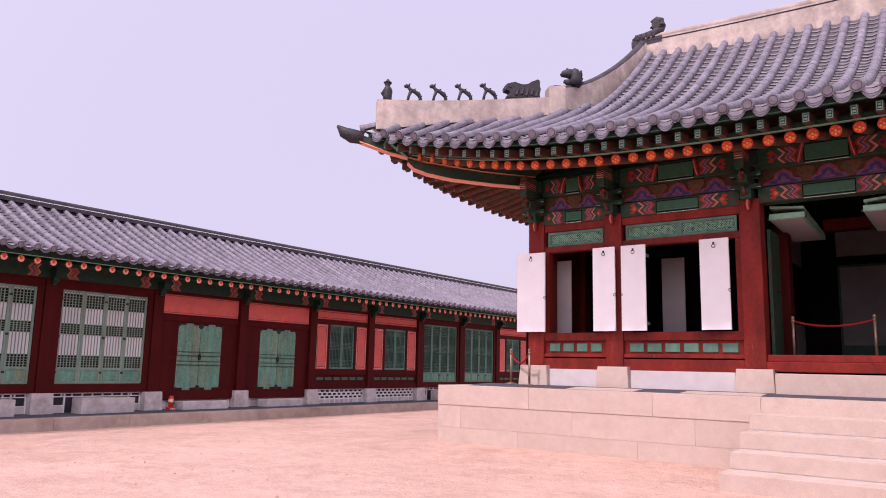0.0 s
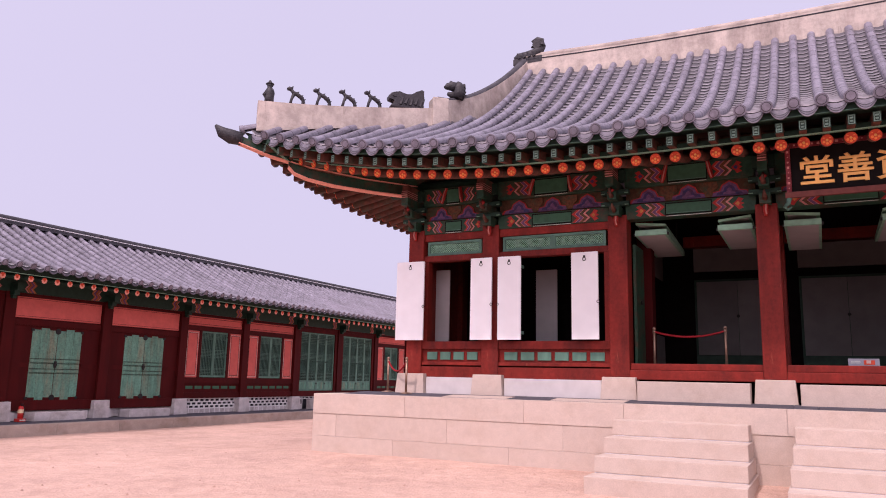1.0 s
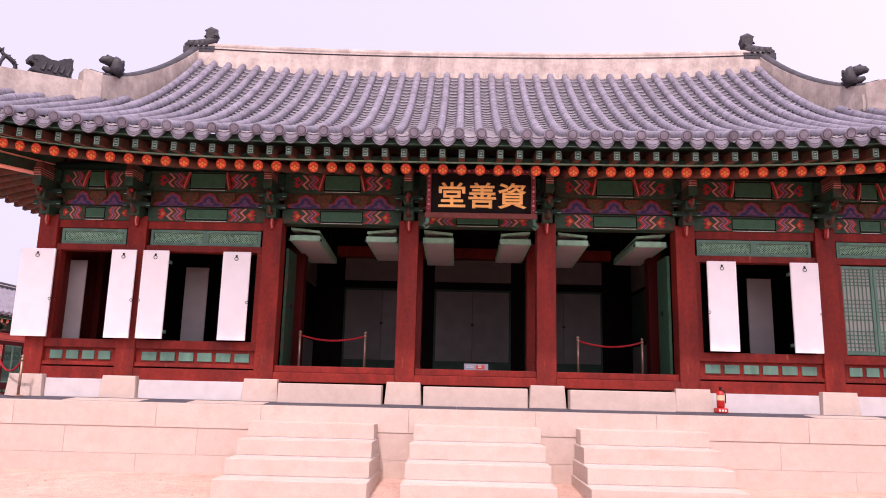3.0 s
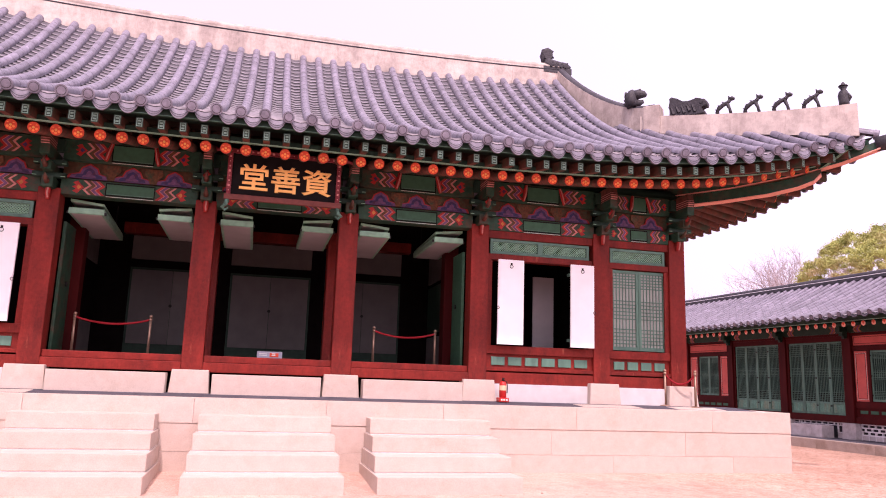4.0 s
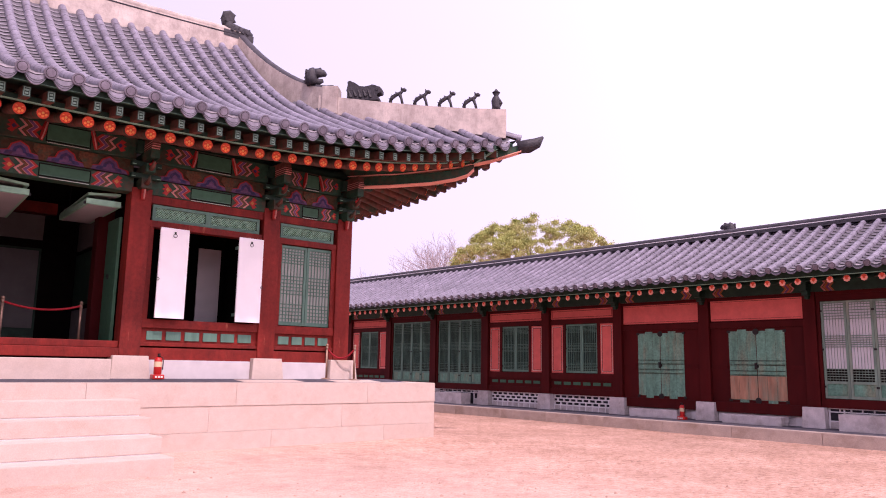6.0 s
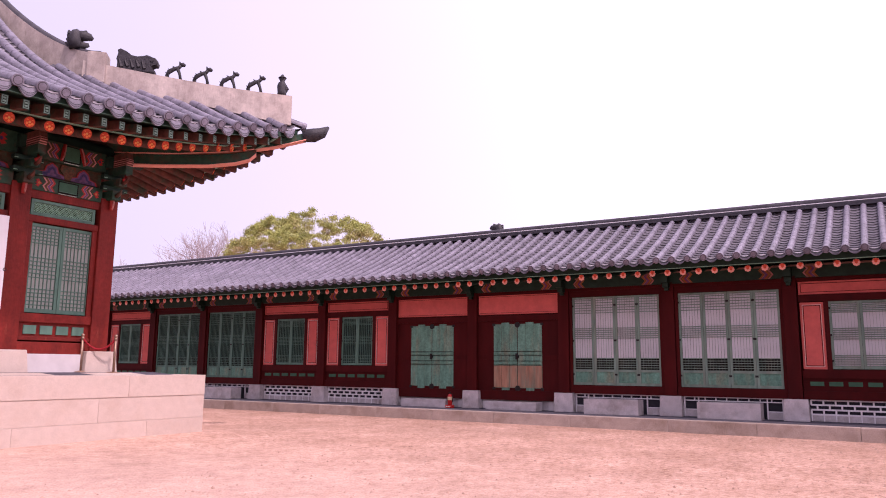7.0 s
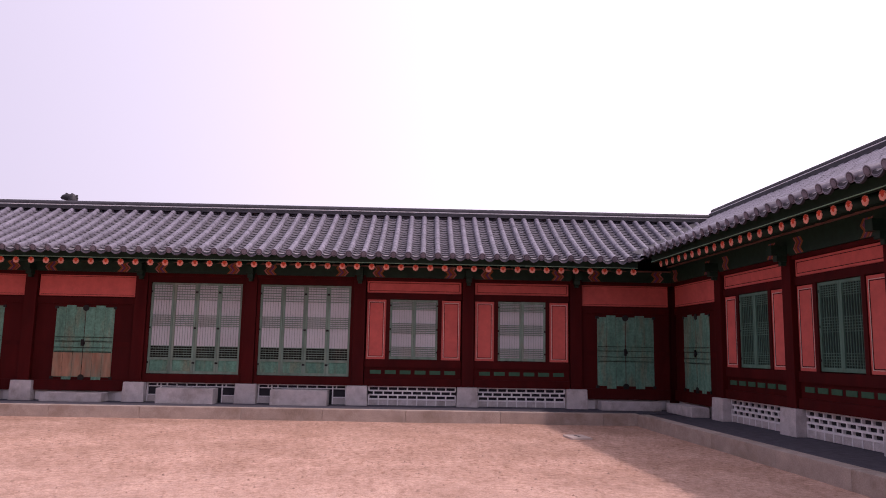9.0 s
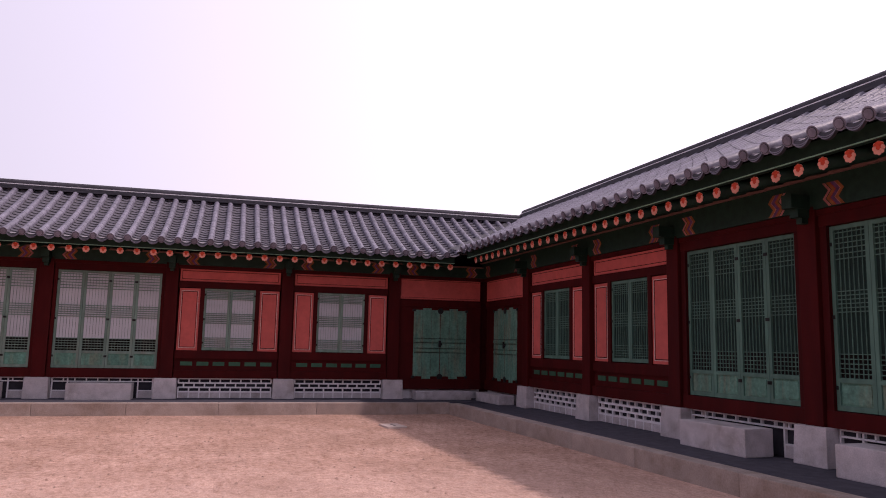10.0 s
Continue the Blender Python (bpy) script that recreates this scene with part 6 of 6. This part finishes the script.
# roof figures: plain dark shapes
def beast_mesh(kind):
    bm = bmesh.new()
    if kind == "beast":
        tube(bm, [(-0.15, 0, 0.0), (-0.17, 0, 0.10), (-0.13, 0, 0.20), (-0.03, 0, 0.27), (0.07, 0, 0.31), (0.12, 0, 0.37)], [0.035, 0.045, 0.055, 0.05, 0.045, 0.04], 8)
        tube(bm, [(0.05, 0, 0.28), (0.10, 0, 0.15), (0.13, 0, 0.0)], [0.045, 0.032, 0.035], 7)
        tube(bm, [(0.08, 0, 0.38), (0.16, 0, 0.39), (0.21, 0, 0.37)], [0.04, 0.055, 0.03], 8)
        tube(bm, [(0.10, 0, 0.41), (0.08, 0, 0.46)], [0.025, 0.01], 6)
        for x, z in ((-0.17, 0.15), (-0.11, 0.24), (-0.02, 0.31)):
            tube(bm, [(x, 0, z), (x - 0.045, 0, z + 0.035)], [0.025, 0.006], 5)
    elif kind == "standing":
        tube(bm, [(0, 0, 0.0), (0, 0, 0.12), (-0.01, 0, 0.26), (0, 0, 0.33), (0.005, 0, 0.38), (0, 0, 0.43), (0, 0, 0.47), (0, 0, 0.55)], [0.11, 0.10, 0.105, 0.09, 0.05, 0.075, 0.07, 0.02], 10)
        tube(bm, [(0, 0, 0.46), (0, 0, 0.475)], [0.10, 0.09], 10)
        tube(bm, [(0.07, 0, 0.28), (0.12, 0, 0.20), (0.08, 0, 0.12)], [0.04, 0.04, 0.03], 6)
    elif kind == "crouching":
        prism(bm, [(-0.38, 0), (0.40, 0), (0.41, 0.06), (0.33, 0.09), (0.30, 0.15), (0.35, 0.20), (0.45, 0.18), (0.47, 0.27), (0.39, 0.36), (0.28, 0.36), (0.21, 0.42), (0.12, 0.35), (0.02, 0.33), (-0.10, 0.37), (-0.22, 0.43), (-0.34, 0.52), (-0.41, 0.48), (-0.37, 0.37), (-0.43, 0.27), (-0.37, 0.17), (-0.41, 0.08)], -0.12, 0.12)
        bmesh.ops.bevel(bm, geom=bm.edges[:], offset=0.022, segments=2, affect="EDGES", profile=0.5)
        for s_ in (-1, 1):
            for k in range(5):
                tube(bm, [(-0.30 + 0.12 * k, s_ * 0.11, 0.08 + 0.03 * (k % 2)), (-0.36 + 0.12 * k, s_ * 0.135, 0.26)], [0.05, 0.015], 5)
            tube(bm, [(0.33, s_ * 0.10, 0.29), (0.33, s_ * 0.14, 0.29)], 0.04, 8)
    elif kind == "head":
        tube(bm, [(-0.10, 0, 0.0), (-0.12, 0, 0.18), (-0.12, 0, 0.36), (-0.10, 0, 0.48), (-0.08, 0, 0.56)], [0.20, 0.22, 0.21, 0.15, 0.04], 10, flat=0.8)
        tube(bm, [(-0.06, 0, 0.36), (0.10, 0, 0.40), (0.24, 0, 0.38), (0.32, 0, 0.33)], [0.17, 0.15, 0.11, 0.05], 9, flat=0.8)
        tube(bm, [(-0.06, 0, 0.12), (0.12, 0, 0.12), (0.24, 0, 0.16)], [0.13, 0.10, 0.05], 9, flat=0.8)
        tube(bm, [(0.06, 0, 0.48), (0.14, 0, 0.53), (0.18, 0, 0.48)], [0.06, 0.05, 0.03], 8)
        for k in range(4):
            tube(bm, [(-0.26, 0, 0.08 + 0.11 * k), (-0.35 + 0.02 * k, 0, 0.14 + 0.12 * k)], [0.07, 0.03], 6)
    else:
        tube(bm, [(0.40, 0, 0.14), (0.30, 0, 0.17), (0.10, 0, 0.16), (-0.10, 0, 0.18), (-0.26, 0, 0.26), (-0.34, 0, 0.40), (-0.30, 0, 0.52), (-0.20, 0, 0.57), (-0.10, 0, 0.52), (-0.09, 0, 0.42), (-0.17, 0, 0.39)], [0.08, 0.13, 0.15, 0.16, 0.15, 0.10, 0.09, 0.085, 0.08, 0.07, 0.04], 10, flat=0.8)
        tube(bm, [(-0.22, -0.07, 0.44), (-0.22, 0.07, 0.44)], 0.13, 12)
        box(bm, -0.36, 0.40, -0.13, 0.13, -0.06, 0.10)
        for s_ in (-1, 1):
            for k in range(4):
                tube(bm, [(-0.16 + 0.13 * k, s_ * 0.12, 0.10), (-0.10 + 0.13 * k, s_ * 0.13, 0.24)], [0.045, 0.02], 5)
    return mesh_of("roof_figure", bm, "black_clay")


def build_figures():
    meshes = {k: beast_mesh(k) for k in ("beast", "standing", "crouching", "head", "dragon")}
    names = {"beast": ("small black clay arched beast on the plastered hip ridge", "roof beast"), "standing": ("small black clay upright figurine at the hip ridge's end", "roof figurine"), "crouching": ("black clay crouching winged beast on the hip ridge", "roof beast"), "head": ("black clay dragon head at the falling ridge's foot", "dragon head"), "dragon": ("black clay curled ridge-end ornament on the main ridge", "ridge ornament")}

    def hip_top(x):
        f = (x - 8.35) / 3.2
        return 8.10 - 0.60 * f + 0.16 * f ** 3

    for s in (-1, 1):
        rz = -45 if s > 0 else -135
        spots = [("standing", 11.38), ("beast", 10.96), ("beast", 10.54), ("beast", 10.12), ("beast", 9.70), ("crouching", 9.12)]
        for kind, x in spots:
            ob = new("roof_figure", meshes[kind])
            ob.matrix_basis = pose(HC + s * x, 23.6 - x, hip_top(x) - 0.01, 0, 0, rz) @ Matrix.Scale(1.0, 4)
            tagged(ob, names[kind][0], names[kind][1], "roof figures")
        ob = new("ridge_ornament", meshes["head"])
        ob.matrix_basis = pose(HC + s * 8.40, 15.62, 8.52, 0, 0, -35 if s > 0 else -145) @ Matrix.Scale(0.82, 4)
        tagged(ob, names["head"][0], names["head"][1], "roof figures")
        ob = new("ridge_ornament", meshes["dragon"])
        ob.matrix_basis = pose(HC + s * 7.66, RIDGE_Y, 10.72, 0, 0, 0 if s > 0 else 180) @ Matrix.Scale(1.15, 4)
        tagged(ob, names["dragon"][0], names["dragon"][1], "roof figures")
    ob = new("ridge_ornament", meshes["head"])
    ob.matrix_basis = pose(19.6 + RIDGE_L + 1.4, 12.9, RIDGE_Z + 0.12, 0, 0, 100) @ Matrix.Scale(0.8, 4)
    tagged(ob, "small black clay ornament above the gallery ridge", "ridge ornament", "roof figures")


build_figures()


# ---- trees beyond the galleries ----
def limb(bm, p, d, length, r, depth, rnd, tips, spread=0.55, kids=3):
    pts, rads = [p.copy()], [r]
    q, v = p.copy(), d.normalized()
    n = 4
    for k in range(n):
        v = (v + Vector((rnd.uniform(-1, 1), rnd.uniform(-1, 1), rnd.uniform(-0.3, 0.6))) * 0.16).normalized()
        q = q + v * length / n
        pts.append(q.copy())
        rads.append(r * (1 - 0.45 * (k + 1) / n))
    tube(bm, pts, rads, 5 if depth < 3 else 6, cap=False)
    if depth == 0:
        tips.append(q)
        return
    for k in range(kids if depth > 1 else 4):
        w = (v + Vector((rnd.uniform(-1, 1), rnd.uniform(-1, 1), rnd.uniform(-0.35, 0.7))) * spread * 1.5).normalized()
        limb(bm, pts[rnd.randint(2, n)], w, length * rnd.uniform(0.55, 0.8), max(0.013, r * 0.5), depth - 1, rnd, tips, spread, kids)


def build_tree(x, y, h, rad, seed, leafy, label):
    rnd = random.Random(seed)
    t = thing("tree", label, "tree", at=pose(x, y, 0))
    bm = bmesh.new()
    tips = []
    fork = Vector((0, 0, h * 0.42))
    tube(bm, [(0, 0, -0.3), (0.1, 0, h * 0.2), fork], [0.5, 0.38, 0.34], 10, cap=False)
    for k in range(8):
        a = 2 * math.pi * k / 8 + rnd.uniform(-0.3, 0.3)
        o = rnd.uniform(0.35, 1.0)
        limb(bm, fork, Vector((math.cos(a) * o * rad / 6.0, math.sin(a) * o * rad / 6.0, 0.72)), h * (0.22 if leafy else 0.27), 0.2, 3 if leafy else 4, rnd, tips, 0.55, 3 if leafy else 4)
    part("trunk", bm, "bark" if leafy else "twig", t)
    if leafy:
        verts, faces = [], []
        # clumps along the branch ends and over an uneven dome
        centres = [p for p in tips if p.z > 0.72 * h and rnd.random() < 0.45]
        for k in range(430):
            a, u = rnd.uniform(0, 2 * math.pi), rnd.random() ** 0.3
            top = h * (0.70 + 0.27 * (1 - u ** 2.6))
            centres.append(Vector((math.cos(a) * u * rad, math.sin(a) * u * rad, top + rnd.uniform(-1.1, 0.2))))
        for c in centres:
            cr = rnd.uniform(0.45, 0.9)
            for k in range(rnd.randint(180, 300)):
                d = Vector((rnd.gauss(0, 0.34), rnd.gauss(0, 0.34), rnd.gauss(0, 0.22))) * cr
                p = c + d
                s = rnd.uniform(0.055, 0.10)
                u = Vector((rnd.uniform(-1, 1), rnd.uniform(-1, 1), rnd.uniform(-1, 1))).normalized() * s
                w = Vector((rnd.uniform(-1, 1), rnd.uniform(-1, 1), rnd.uniform(-1, 1))).normalized() * s * 0.7
                b = len(verts)
                verts += [p - u, p + w, p + u, p - w]
                faces.append((b, b + 1, b + 2, b + 3))
        me = bpy.data.meshes.new("crown")
        me.from_pydata([tuple(v) for v in verts], [], faces)
        me.materials.append(M["leaf"])
        tagged(part("crown", me, None, t), kind="stuff")


build_tree(60.6, 57.0, 18.8, 9.8, 5, True, "broad domed tree in fresh yellow-green leaf beyond the gallery")
build_tree(60.0, 69.5, 18.0, 5.5, 8, False, "bare pale grey tree beyond the gallery roof")
build_tree(61.0, 84.0, 14.0, 6.0, 11, False, "low bare pinkish tree far beyond the gallery")
build_tree(64.0, 76.0, 14.2, 5.0, 13, False, "low bare tree far beyond the gallery roof")


def build_drain():
    t = thing("drain_cover", "small pale stone drain cover set in the sandy ground", "drain cover", at=pose(15.9, -2.35, 0.005, 0, 0, 10))
    part("slab", bevelled(-0.32, 0.32, -0.22, 0.22, -0.1, 0.035, 0.02), "granite", t)
    bm = bmesh.new()
    for x in (-0.12, 0.0, 0.12):
        tube(bm, [(x, 0, 0.03), (x, 0, 0.04)], 0.03, 8)
    part("drain_hole", bm, "iron", t)


build_drain()
